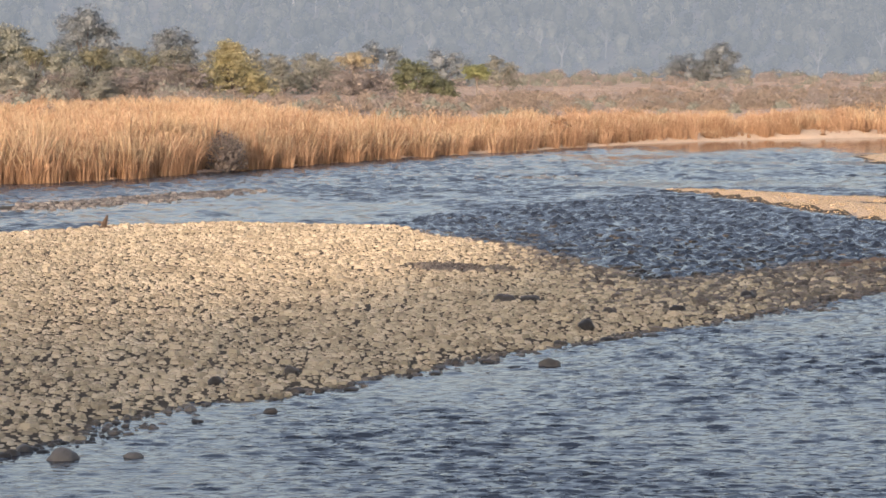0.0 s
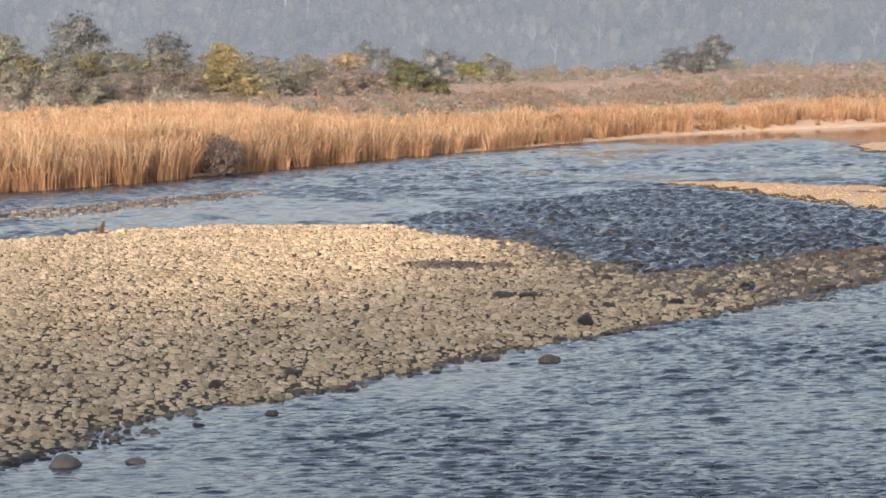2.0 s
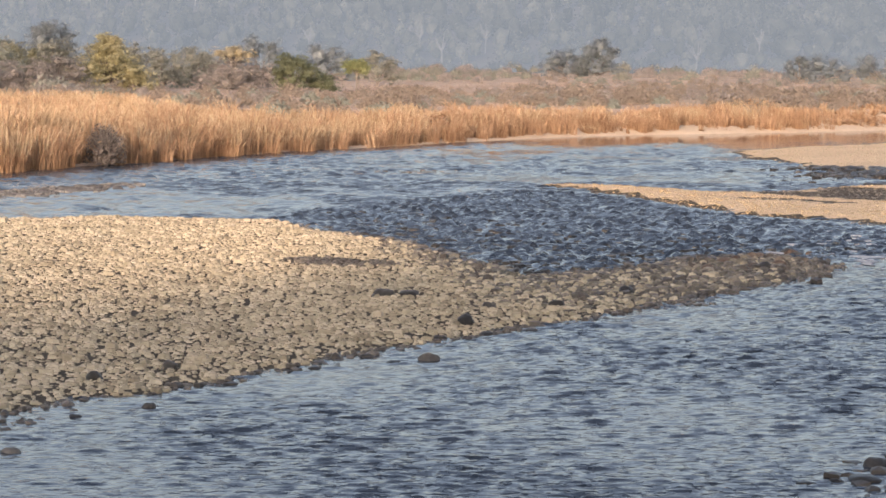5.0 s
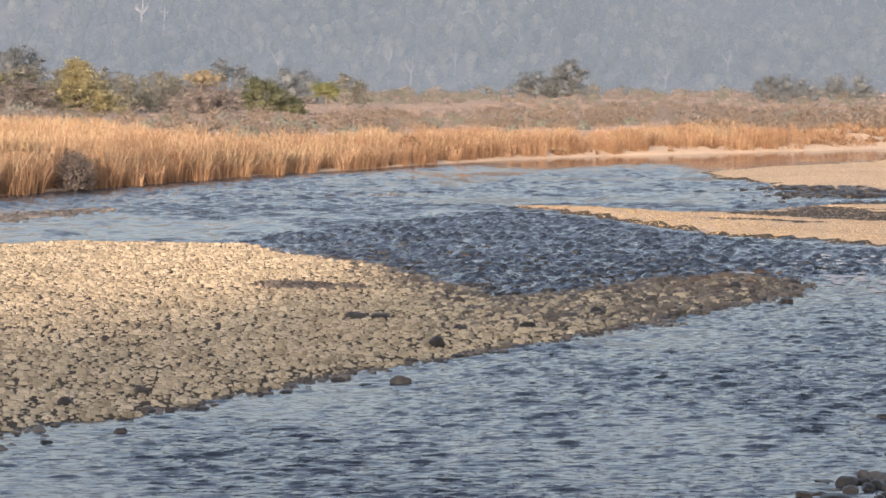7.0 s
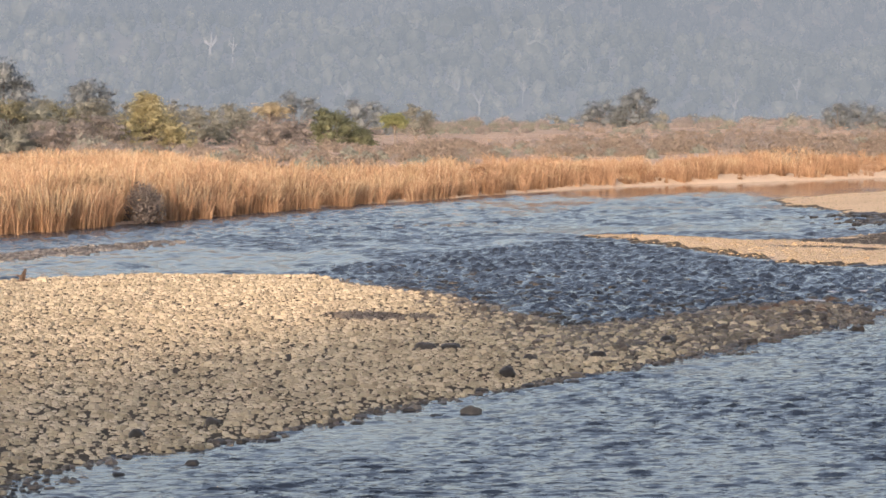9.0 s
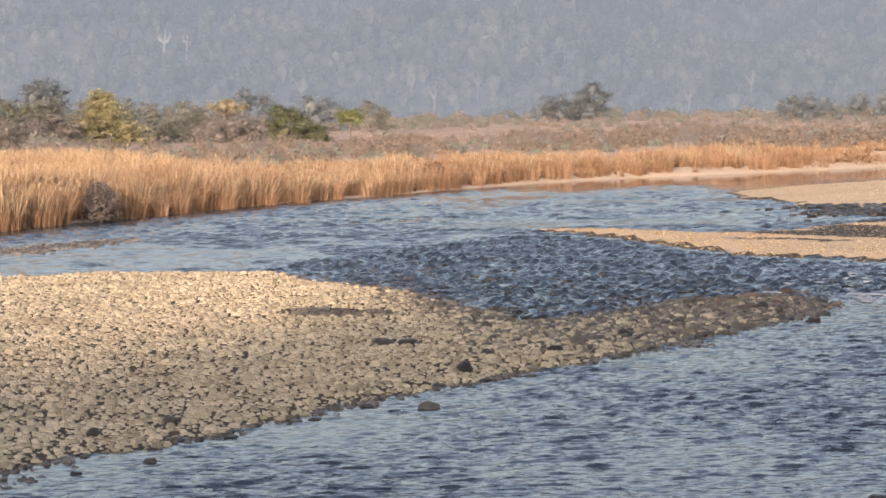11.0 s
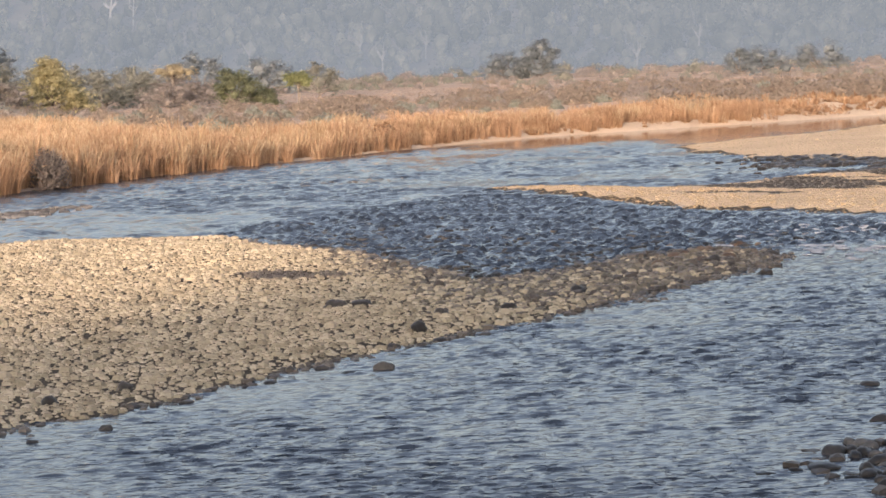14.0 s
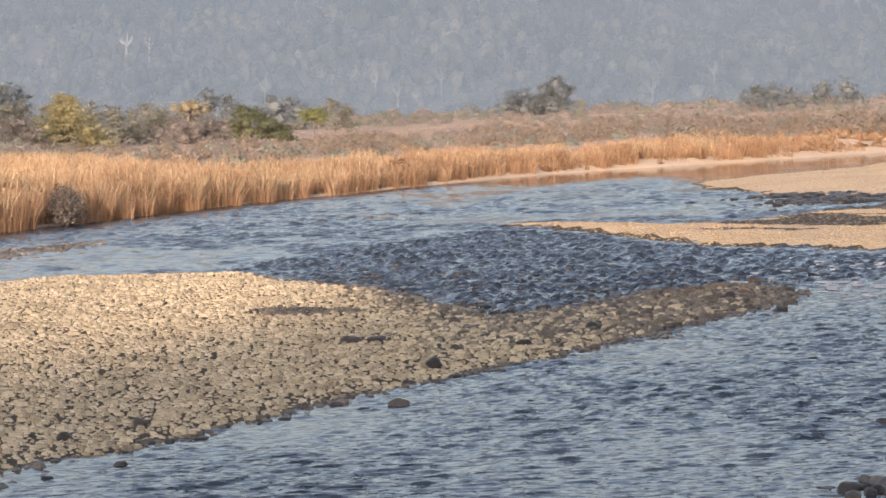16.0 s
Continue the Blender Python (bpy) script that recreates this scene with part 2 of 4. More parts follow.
def mesh_of(name, verts, faces, materials, slots=None, soft=False):
    """faces: an integer array of triangles or quads, or a list of arrays of them."""
    me = bpy.data.meshes.new(name)
    sets = [np.asarray(f) for f in (faces if isinstance(faces, list) else [faces]) if len(f)]
    counts = np.concatenate([np.full(len(f), f.shape[1]) for f in sets])
    flat = np.concatenate([f.ravel() for f in sets])
    me.vertices.add(len(verts))
    me.vertices.foreach_set("co", np.asarray(verts, np.float32).ravel())
    me.loops.add(len(flat))
    me.loops.foreach_set("vertex_index", flat.astype(np.int32))
    me.polygons.add(len(counts))
    me.polygons.foreach_set("loop_start", np.concatenate(([0], np.cumsum(counts)[:-1])).astype(np.int32))
    for m in materials if isinstance(materials, (list, tuple)) else [materials]:
        me.materials.append(m)
    if slots is not None:
        me.polygons.foreach_set("material_index", np.asarray(slots, np.int32))
    me.polygons.foreach_set("use_smooth", np.broadcast_to(soft, len(counts)).copy())
    me.update(calc_edges=True)
    me.validate()
    return me


def sheet(nx, ny):
    """The quads of a grid of ny rows with nx points each."""
    i = np.arange(nx * ny).reshape(ny, nx)
    return np.stack((i[:-1, :-1], i[:-1, 1:], i[1:, 1:], i[1:, :-1]), -1).reshape(-1, 4)


def part(name, me, parent, label=""):
    ob = new(name, me)
    ob.parent = parent
    return tagged(ob, label)


# ======== the plan: outlines of land and water, in metres ========
BAR = rounded([(-30, 55), (-13, 62), (-10.5, 68), (-8.4, 73), (-4.8, 78.5), (-2.2, 82), (0.5, 86), (3.1, 90.5), (5.4, 94.4), (8.7, 98.8), (12, 104), (17.5, 112.8),
               (20, 118.6), (23.4, 125.5), (22, 129), (18.7, 131), (15.8, 127.3), (13.2, 122.8), (10.3, 118.2), (8.4, 119.5), (7.1, 126), (6.1, 130.5), (4.7, 136.6), (3.2, 142),
               (0.7, 148), (-1.6, 153.5), (-4, 157.5), (-9, 159.5), (-14, 159.5), (-20, 155.5), (-27, 146.5), (-60, 130), (-70, 80)])
TONGUE = rounded([(14.6, 201), (16.3, 197.5), (19.2, 189), (21.3, 180.3), (23, 171.2), (24.6, 164.5), (26.8, 161), (29.4, 159), (31.5, 152.5), (38, 147), (60, 140), (90, 160),
                  (70, 196), (47, 203), (40.5, 200.5), (34.8, 196.5), (30.7, 190.5), (27.4, 189.5), (24.5, 195), (21.3, 199.6), (17, 201.5)])
FLAT = rounded([(38.5, 266), (40, 240), (42.5, 224), (48, 211), (70, 206), (110, 215), (150, 290), (100, 336), (73, 320), (54, 287), (46, 282)])
RAPID = rounded([(-6, 158), (2, 174), (8, 186), (15, 195), (19.5, 186), (23, 168), (28, 158), (33, 148), (33, 136), (25, 127), (18, 129), (10.3, 118), (6.5, 128), (2, 145), (-3, 156)])
STRIP = rounded([(-30, 172), (-25, 175), (-20, 183), (-15.5, 195), (-12.5, 201), (-17, 198.5), (-22.5, 188), (-29, 178)])
SHOAL = rounded([(12.6, 56), (12.3, 60), (12.9, 63.5), (14.6, 65.5), (18, 68), (30, 66), (30, 40), (14, 50)])
SHORE = [(-3000, -200), (-300, 60), (-90, 150), (-55, 182), (-40, 202), (-33, 208.5), (-29.2, 212), (-25.4, 217), (-21.8, 225), (-17, 234.5), (-12, 246.5), (-8, 254.5), (-2.7, 266), (4.2, 277.5), (12.8, 294),
         (21, 307), (32, 321), (42, 328), (57.5, 338), (80, 356), (150, 392), (400, 440), (3000, 500)]
FAR_LAND = np.array(SHORE + [(3500, 4500), (-3500, 4500)], float)
NEAR_LAND = np.array([(-3000, -150), (-300, 20), (-60, 45), (-20, 48), (8, 47), (14, 49), (40, 56), (300, 60), (3000, -100), (3000, -3000), (-3000, -3000)], float)


def wander(x, y, size=3.0, much=1.6):
    return x + much * (fbm(x / size, y / size, 3) - 0.5) * 2, y + much * (fbm(x / size, y / size, 9) - 0.5) * 2


def lie(x, y):
    """Ground height, and how far inside each landform a place lies."""
    wx, wy = wander(x, y)
    bar, tongue, flat = inside_by(BAR, wx, wy), inside_by(TONGUE, 0.7 * x + 0.3 * wx, 0.7 * y + 0.3 * wy), inside_by(FLAT, wx, wy)
    strip, shoal = inside_by(STRIP, x, y), inside_by(SHOAL, wx, wy)
    far, near = inside_by(FAR_LAND, 0.65 * x + 0.35 * wx, 0.65 * y + 0.35 * wy), inside_by(NEAR_LAND, x, y)
    ripple = (fbm(x / 2.5, y / 2.5, 21) - 0.5) * 0.16
    z = np.full(np.shape(x), -0.7)
    z = np.maximum(z, np.clip(bar * 0.07, -0.7, 0.12) + 0.10 * smooth(6, 25, bar) + ripple * smooth(-1, 2, bar))
    z = np.maximum(z, np.clip(tongue * 0.09, -0.7, 0.28) + ripple)
    z = np.maximum(z, np.clip(flat * 0.06, -0.7, 0.55) + ripple)
    z = np.maximum(z, np.clip(strip * 0.15, -0.7, 0.12) + 0.3 * ripple - 0.04)
    z = np.maximum(z, np.clip(shoal * 0.10, -0.7, -0.02) + ripple)
    right = smooth(42, 72, x)
    sandy = smooth(0, 22, x)
    edge = np.clip(far * (0.12 + 0.38 * sandy), -0.7, 0.15) + sandy * 0.7 * smooth(0.2, 4.5, far) * (0.4 + 0.6 * smooth(120, 40, far)) + 0.8 * smooth(3, 40, far)
    step = 4.5 + 2.5 * fbm(x / 6, y / 6, 91)
    edge = edge + right * (0.45 * smooth(step, step + 1.1, far) + 0.35 * smooth(step + 4, step + 5.5, far)) * smooth(150, 50, far) + (fbm(x / 5, y / 5, 5) - 0.5) * (0.4 + 1.1 * right) * smooth(1, 9, far) + (vnoise(x / 2.3, y / 2.9, 8) - 0.5) * 0.6 * right * smooth(2, 5, far) * smooth(30, 14, far)
    z = np.maximum(z, edge)
    # the high bank on which the camera stands
    bank = np.clip(near * 0.165, -0.7, 7.7) + ripple
    # unseen ridge behind it, added and shaped to cast shade on the bar
    shade_rise = 25.6 + 4.6 * smooth(-48, -68, x) + 5.7 * smooth(-46, -36, x) + 0.8 * (fbm(x / 26 + 4.3, y / 90, 31) - 0.5) * 2
    bank = bank + (shade_rise - 7.7) * smooth(-12, -48, y) * smooth(20, 60, near)
    z = np.maximum(z, bank)
    return z, bar, tongue, flat, strip, shoal, far, near


def spaced(*stretches):
    """Rising coordinates: (from, to, step) stretches, joined."""
    return np.unique(np.concatenate([np.arange(lo, hi, st) for lo, hi, st in stretches]))


gx = spaced((-3000, -400, 200), (-400, -60, 20), (-60, 100, 1.1), (100, 400, 15), (400, 3001, 200))
gy = spaced((-600, -80, 40), (-80, 48, 4), (48, 380, 1.3), (380, 520, 4), (520, 1200, 20), (1200, 4001, 200))
X, Y = np.meshgrid(gx, gy)
Z, bar, tongue, flat, strip, shoal, far, near = lie(X.ravel(), Y.ravel())
quads = sheet(len(gx), len(gy))
mid = quads[:, 0]
slot = np.zeros(len(quads), int)
slot[(far[mid] > -6) & (X.ravel()[mid] > -4)] = 1
slot[(far[mid] > 6 + 6 * smooth(46, 60, X.ravel()[mid]) + 5 * fbm(X.ravel()[mid] / 5, Y.ravel()[mid] / 5, 44)) | ((far[mid] > 0.3) & (X.ravel()[mid] < -2))] = 2
mx, my = X.ravel()[mid], Y.ravel()[mid]
streaked = (mx > 26) & (my > 172) & (my < 204) & (fbm(mx / 9 + 2, (my + 0.9 * mx) / 3.2, 66) > 0.53) | (flat[mid] < 2.5) & (mx > 42) & (my < 225)
slot[((flat[mid] > 0.6) | (tongue[mid] > 0.5)) & ~streaked] = 4
slot[near[mid] > 6] = 3
ground = new("ground", mesh_of("ground", np.column_stack((X.ravel(), Y.ravel(), Z)), quads, [GRAVEL, SAND, PLAIN, BANK, FLAT_SAND], slot, True))
tagged(ground, "river valley floor of damp gravel, pale sand and dry grassland", "ground", kind="structure")

# ======== the river: rippled sheet at height 0 ========
sx = spaced((-8, -1, 1.0), (-1, -0.185, 0.1), (-0.185, 0.25, 0.0015), (0.25, 1, 0.1), (1, 8.1, 1.0))
rows, yy = [14.0, 26.0, 40.0, 52.0], 53.0
while yy < 372:
    rows.append(yy)
    yy += 0.072 * yy / 55 if yy < 118 else 0.18 if yy < 205 else 0.34 if yy < 300 else 0.7
rows = np.array(rows)
S, Y = np.meshgrid(sx, rows)
X, Y = (S * Y).ravel(), Y.ravel()
b_in, f_in = inside_by(BAR, X, Y), inside_by(FLAT, X, Y)
shore_in = inside_by(FAR_LAND, X, Y)


def swell(px, py, count, shortest, longest, heading, spread):
    """Many crossing wave trains with a spread of 1."""
    total, power = np.zeros(len(X)), 0.0
    for k in range(count):
        length = shortest * (longest / shortest) ** (k / (count - 1)) * rng.uniform(0.92, 1.08)
        turn = rng.normal(radians(heading), radians(spread))
        total += length ** 0.6 * np.sin(2 * np.pi * (px * math.cos(turn) + py * math.sin(turn)) / length + rng.uniform(0, 6.28))
        power += 0.5 * length ** 1.2
    return total / power ** 0.5


def crest(field, level):
    """Narrow crests over calm water: what stands above a level."""
    return np.clip(field - level, 0, None)


bend = X + 0.8 * (fbm(X / 4, Y / 4, 71) - 0.5), Y + 1.2 * (fbm(X / 4, Y / 4, 72) - 0.5)
rapid = smooth(-2.5, 2.5, inside_by(RAPID, X, Y)) * smooth(0.6, -0.4, b_in)
still = smooth(-50, -38, shore_in) * smooth(32, 44, X) * smooth(-4, 2, -f_in)
quiet = (1 - 0.97 * smooth(-30, -14, shore_in) * smooth(8, 30, X)) * (1 - 0.93 * still)
close = smooth(150, 120, Y)
# the near channel: glassy beside the bar, busier towards midstream
patchy = fbm(X / 7, Y / 14, 61)
busy = np.clip(0.16 + 0.30 * smooth(-1.0, -9, b_in) + 0.40 * smooth(1, 8, X) * smooth(72, 84, Y) + 1.5 * (patchy - 0.5), 0.0, 1.0)
near_wave = 0.028 * crest(swell(bend[0] / 1.7, bend[1], 48, 0.32, 0.72, 85, 19), 1.4 - 1.15 * busy) + 0.009 * (0.45 + 0.8 * busy) * swell(X / 1.4, Y, 34, 0.22, 0.42, 84, 26)
# the far channel: long dark runs of waves and pale slicks
slick = fbm(X / 17 + 3.1, Y / 11, 63)
calm = smooth(8, -6, X) * smooth(-40, -12, b_in) * smooth(152, 165, Y)
run = np.clip(smooth(0.28, 0.55, slick) * (1 - 0.9 * calm) + 0.5 * smooth(-26, -6, shore_in) * smooth(6, -6, X), 0.0, 1.0)
fleck = smooth(0.60 - 0.34 * run, 0.78 - 0.30 * run, fbm(X / 2.6 + 0.02 * Y, Y / 6.5, 64))
fleck = np.maximum(fleck, 0.75 * smooth(-34, -8, shore_in) * smooth(14, 3, X))
far_wave = (0.014 + 0.028 * fleck) * swell(bend[0] / 1.1, bend[1], 44, 0.7, 1.2, 86, 26) + 0.032 * fleck * crest(swell(X / 1.3, Y, 30, 0.8, 1.5, 86, 22), 0.6)
# the rapid: short steep lumps over shallow stones
lump = swell(bend[0] / 1.1, bend[1] / 1.5, 48, 0.42, 0.85, 84, 38)
lumps = 0.032 * lump + 0.052 * crest(lump, 0.2)
Z = quiet * (1 - rapid) * (close * near_wave + (1 - close) * far_wave * np.maximum(0.35 + 0.65 * smooth(-1, -8, shore_in), 0.9 * smooth(10, 0, X))) + rapid * lumps
# the bed shows nowhere, but far beyond the banks the sheet stays under the land
river = new("river", mesh_of("river", np.column_stack((X, Y, Z)), sheet(len(sx), len(rows)), WATER, None, True))
ripple = river.data.attributes.new("ripple", "FLOAT", "POINT")
ripple.data.foreach_set("value", np.clip(quiet * (close * (0.22 + 0.85 * busy) + (1 - close) * (0.08 + 0.4 * fleck)) + 0.3 * rapid, 0.0, 1.0).astype(np.float32))
tagged(river, "blue-grey rippled river water running over shallow stones", "river", kind="structure")


# ======== shapes of plants and stones ========
def stone_shape(n, rg):
    """A squat river stone on its flat: n points a ring, two rings and a top."""
    a = np.arange(n) / n * 2 * np.pi + rg.uniform(-0.25, 0.25, n)
    r0, r1 = rg.uniform(0.8, 1.1, n), rg.uniform(0.55, 0.85, n)
    low = np.column_stack((np.cos(a) * r0, np.sin(a) * r0, rg.uniform(-0.3, 0.05, n)))
    high = np.column_stack((np.cos(a) * r1, np.sin(a) * r1, rg.uniform(0.5, 0.85, n)))
    top = np.array([[rg.uniform(-0.2, 0.2), rg.uniform(-0.2, 0.2), rg.uniform(0.8, 1.0)]])
    i = np.arange(n)
    j = (i + 1) % n
    return np.vstack((low, high, top)), np.column_stack((i, j, n + j, n + i)), np.column_stack((n + i, n + j, np.full(n, 2 * n)))


def scatter_stones(x, y, z, size, tall, rg, n=7, kinds=14):
    """Vertices and faces of many stones in one mesh."""
    shapes = [stone_shape(n, rg) for _ in range(kinds)]
    verts, q, t = [], [], []
    per = 2 * n + 1
    pick = rg.integers(0, kinds, len(x))
    turn, slim = rg.uniform(0, 6.28, len(x)), rg.uniform(0.6, 1.0, len(x))
    base = np.stack([s[0] for s in shapes])[pick]
    lx, ly = base[:, :, 0] * size[:, None], base[:, :, 1] * (size * slim)[:, None]
    c, s = np.cos(turn)[:, None], np.sin(turn)[:, None]
    v = np.stack((x[:, None] + lx * c - ly * s, y[:, None] + lx * s + ly * c, z[:, None] + base[:, :, 2] * (size * tall)[:, None]), -1)
    off = (np.arange(len(x)) * per)[:, None, None]
    return v.reshape(-1, 3), [(shapes[0][1][None] + off).reshape(-1, 4), (shapes[0][2][None] + off).reshape(-1, 3)]


def strewn(x0, x1, y0, y1, step, rg):
    """Jittered places over a rectangle."""
    x, y = np.meshgrid(np.arange(x0, x1, step), np.arange(y0, y1, step))
    x, y = x.ravel(), y.ravel()
    return x + rg.uniform(-0.45, 0.45, len(x)) * step, y + rg.uniform(-0.45, 0.45, len(x)) * step


def tube(path, radii, n=6):
    """A tapered limb along a path."""
    p = np.array(path, float)
    verts = []
    for k in range(len(p)):
        d = p[min(k + 1, len(p) - 1)] - p[max(k - 1, 0)]
        d /= np.linalg.norm(d) + 1e-9
        u = np.cross(d, (0.31, 0.87, 0.2))
        u /= np.linalg.norm(u) + 1e-9
        w = np.cross(d, u)
        for a in np.arange(n) / n * 2 * np.pi:
            verts.append(p[k] + radii[k] * (u * math.cos(a) + w * math.sin(a)))
    faces = [(k * n + i, k * n + (i + 1) % n, (k + 1) * n + (i + 1) % n, (k + 1) * n + i) for k in range(len(p) - 1) for i in range(n)]
    return np.array(verts), np.array(faces)


def joined(pieces):
    """Put (verts, faces) pieces of equal face size together."""
    verts, faces, off = [], [], 0
    for v, f in pieces:
        verts.append(v)
        faces.append(f + off)
        off += len(v)
    return np.vstack(verts), np.vstack(faces)


def leaf_cards(centres, sizes, rg, slim=0.55, droop=0.0, out=None):
    """Small bent leaf sprays, four corners each, in every direction or facing outwards."""
    k = len(centres)
    d = rg.normal(size=(k, 3))
    d[:, 2] -= droop
    w = rg.normal(size=(k, 3))
    if out is not None:
        w = out / (np.linalg.norm(out, axis=1)[:, None] + 1e-9) + 0.32 * w
    d /= np.linalg.norm(d, axis=1)[:, None]
    u = np.cross(d, w)
    u /= np.linalg.norm(u, axis=1)[:, None] + 1e-9
    if out is not None:
        d = np.cross(w, u)
        d /= np.linalg.norm(d, axis=1)[:, None] + 1e-9
    s = sizes[:, None]
    v = np.stack((centres - d * s * 0.5, centres + u * s * slim * 0.5, centres + d * s * 0.5 + u * s * 0.1, centres - u * s * slim * 0.5), 1)
    return v.reshape(-1, 3), np.arange(4 * k).reshape(-1, 4)


def crown_points(lobes, each, rg, shell=0.55):
    """Points in the outer part of several egg-shaped lobes (x, y, z, radius, height)."""
    out = []
    for x, y, z, r, h in lobes:
        d = rg.normal(size=(each, 3))
        d /= np.linalg.norm(d, axis=1)[:, None]
        rad = (shell + (1.08 - shell) * rg.uniform(0, 1, each) ** 0.6)[:, None]
        out.append(np.array((x, y, z)) + d * rad * np.array((r, r, h)))
    return np.vstack(out)


# a ball of twenty faces, the heart of every leafy lump
GOLD = (1 + 5 ** 0.5) / 2
ICO = np.array([(-1, GOLD, 0), (1, GOLD, 0), (-1, -GOLD, 0), (1, -GOLD, 0), (0, -1, GOLD), (0, 1, GOLD), (0, -1, -GOLD), (0, 1, -GOLD), (GOLD, 0, -1), (GOLD, 0, 1), (-GOLD, 0, -1), (-GOLD, 0, 1)]) / (1 + GOLD * GOLD) ** 0.5
ICO_F = np.array([(0, 11, 5), (0, 5, 1), (0, 1, 7), (0, 7, 10), (0, 10, 11), (1, 5, 9), (5, 11, 4), (11, 10, 2), (10, 7, 6), (7, 1, 8),
                  (3, 9, 4), (3, 4, 2), (3, 2, 6), (3, 6, 8), (3, 8, 9), (4, 9, 5), (2, 4, 11), (6, 2, 10), (8, 6, 7), (9, 8, 1)])


def hearts(lobes, much, rg):
    """Rough solid lumps inside the lobes (x, y, z, radius, height) of a crown."""
    lobes = np.array(lobes)
    ball = ICO[None] * rg.uniform(0.7, 1.2, (len(lobes), 12, 1)) * (much * lobes[:, [3, 3, 4]])[:, None] + lobes[:, None, :3]
    return ball.reshape(-1, 3), (ICO_F[None] + 12 * np.arange(len(lobes))[:, None, None]).reshape(-1, 3)


def tree(name, label, x, y, height, width, leaf, seed, lobes=8, each=110, leaf_size=0.7, trunk_part=0.3, category="tree", flat_top=False, taper=0.0, bark=None):
    """A tree with a tapered trunk, limbs to each lobe of the crown, and leaf sprays."""
    rg = np.random.default_rng(seed)
    root = new(name)
    z0 = float(lie(np.array([x]), np.array([y]))[0][0])
    root.location = (x, y, z0 - 0.1)
    tagged(root, label, category)
    t0 = height * trunk_part
    lob, limbs = [], []
    lean = rg.uniform(-0.05, 0.05, 2) * height
    fork = np.array((lean[0] * 0.5, lean[1] * 0.5, t0))
    for k in range(lobes):
        a = 2.4 * k + rg.uniform(-0.4, 0.4)
        up = (k + 0.6) / lobes
        if flat_top:
            up = 0.55 + 0.45 * up
        spread = 0.5 * width * (1.0 - 0.95 * max(up - 0.3, 0) ** 1.1) * rg.uniform(0.5, 1.0) * (1 - taper * up)
        r = 0.5 * width * rg.uniform(0.36, 0.56) * (1.0 - 0.3 * up) * (1 - 0.6 * taper * up)
        zc = t0 + (height - t0) * (0.10 + 0.72 * up) - 0.1 * r
        c = (math.cos(a) * spread + lean[0] * up, math.sin(a) * spread + lean[1] * up, zc)
        lob.append((*c, r, r * rg.uniform(0.65, 0.95)))
        m = 0.5 * (fork + np.array(c)) + (0, 0, 0.04 * height)
        limbs.append(tube([fork, m, np.array(c)], [0.018 * height, 0.012 * height, 0.004 * height], 5))
    trunk = tube([(0, 0, 0), (0.1, 0, t0 * 0.5), fork, fork + (lean[0], lean[1], 0.35 * (height - t0))], [0.032 * height, 0.026 * height, 0.022 * height, 0.008 * height], 7)
    tv, tf = joined([trunk] + limbs)
    part("trunk", mesh_of("trunk", tv, tf, bark or BARK, None, True), root)
    # sprays of leaves in tufts
    some = int(each * 0.2)
    tufts, mids = crown_points(lob, some, rg, 0.5), np.repeat(np.array(lob)[:, :3], some, axis=0)
    open_air = fbm(tufts[:, 0] * 0.5 + tufts[:, 1] * 0.3, tufts[:, 2] * 0.6, seed % 50) > 0.36
    tufts, mids = tufts[open_air], mids[open_air]
    pts, mids = np.repeat(tufts, 26, axis=0), np.repeat(mids, 26, axis=0)
    bulk = np.repeat(rg.uniform(0.55, 1.25, len(tufts)), 26)[:, None]
    pts = pts + rg.normal(0, 0.6 * leaf_size, pts.shape) * bulk * (1.25, 1.25, 0.5)
    cv, cf = leaf_cards(pts, 0.62 * leaf_size * rg.uniform(0.5, 1.3, len(pts)), rg, 0.75, 0.0, pts - mids + (0, 0, 0.25 * width))
    # a ragged coat of small sprays over the solid heart of each lobe
    inner = rg.normal(size=(len(lob), 150, 3))
    inner /= np.linalg.norm(inner, axis=2)[:, :, None]
    core = {TWIG: 0.28, LEAF_DUST: 0.3, LEAF_YELLOW: 0.32, LEAF_HAZY: 0.5}.get(leaf, 0.4)
    coat = (np.array(lob)[:, None, :3] + inner * core * rg.uniform(0.95, 1.45, (len(lob), 150, 1)) * np.array(lob)[:, None, [3, 3, 4]]).reshape(-1, 3)
    iv, jf = leaf_cards(coat, 0.55 * leaf_size * rg.uniform(0.5, 1.3, len(coat)), rg, 0.75, 0.0, inner.reshape(-1, 3) + rg.normal(0, 0.45, (len(coat), 3)))
    cv, cf = np.vstack((cv, iv)), np.vstack((cf, jf + len(cv)))
    hv, hf = hearts(lob, core, rg)
    part("crown", mesh_of("crown", np.vstack((cv, hv)), [cf, hf + len(cv)], leaf), root)
    return root


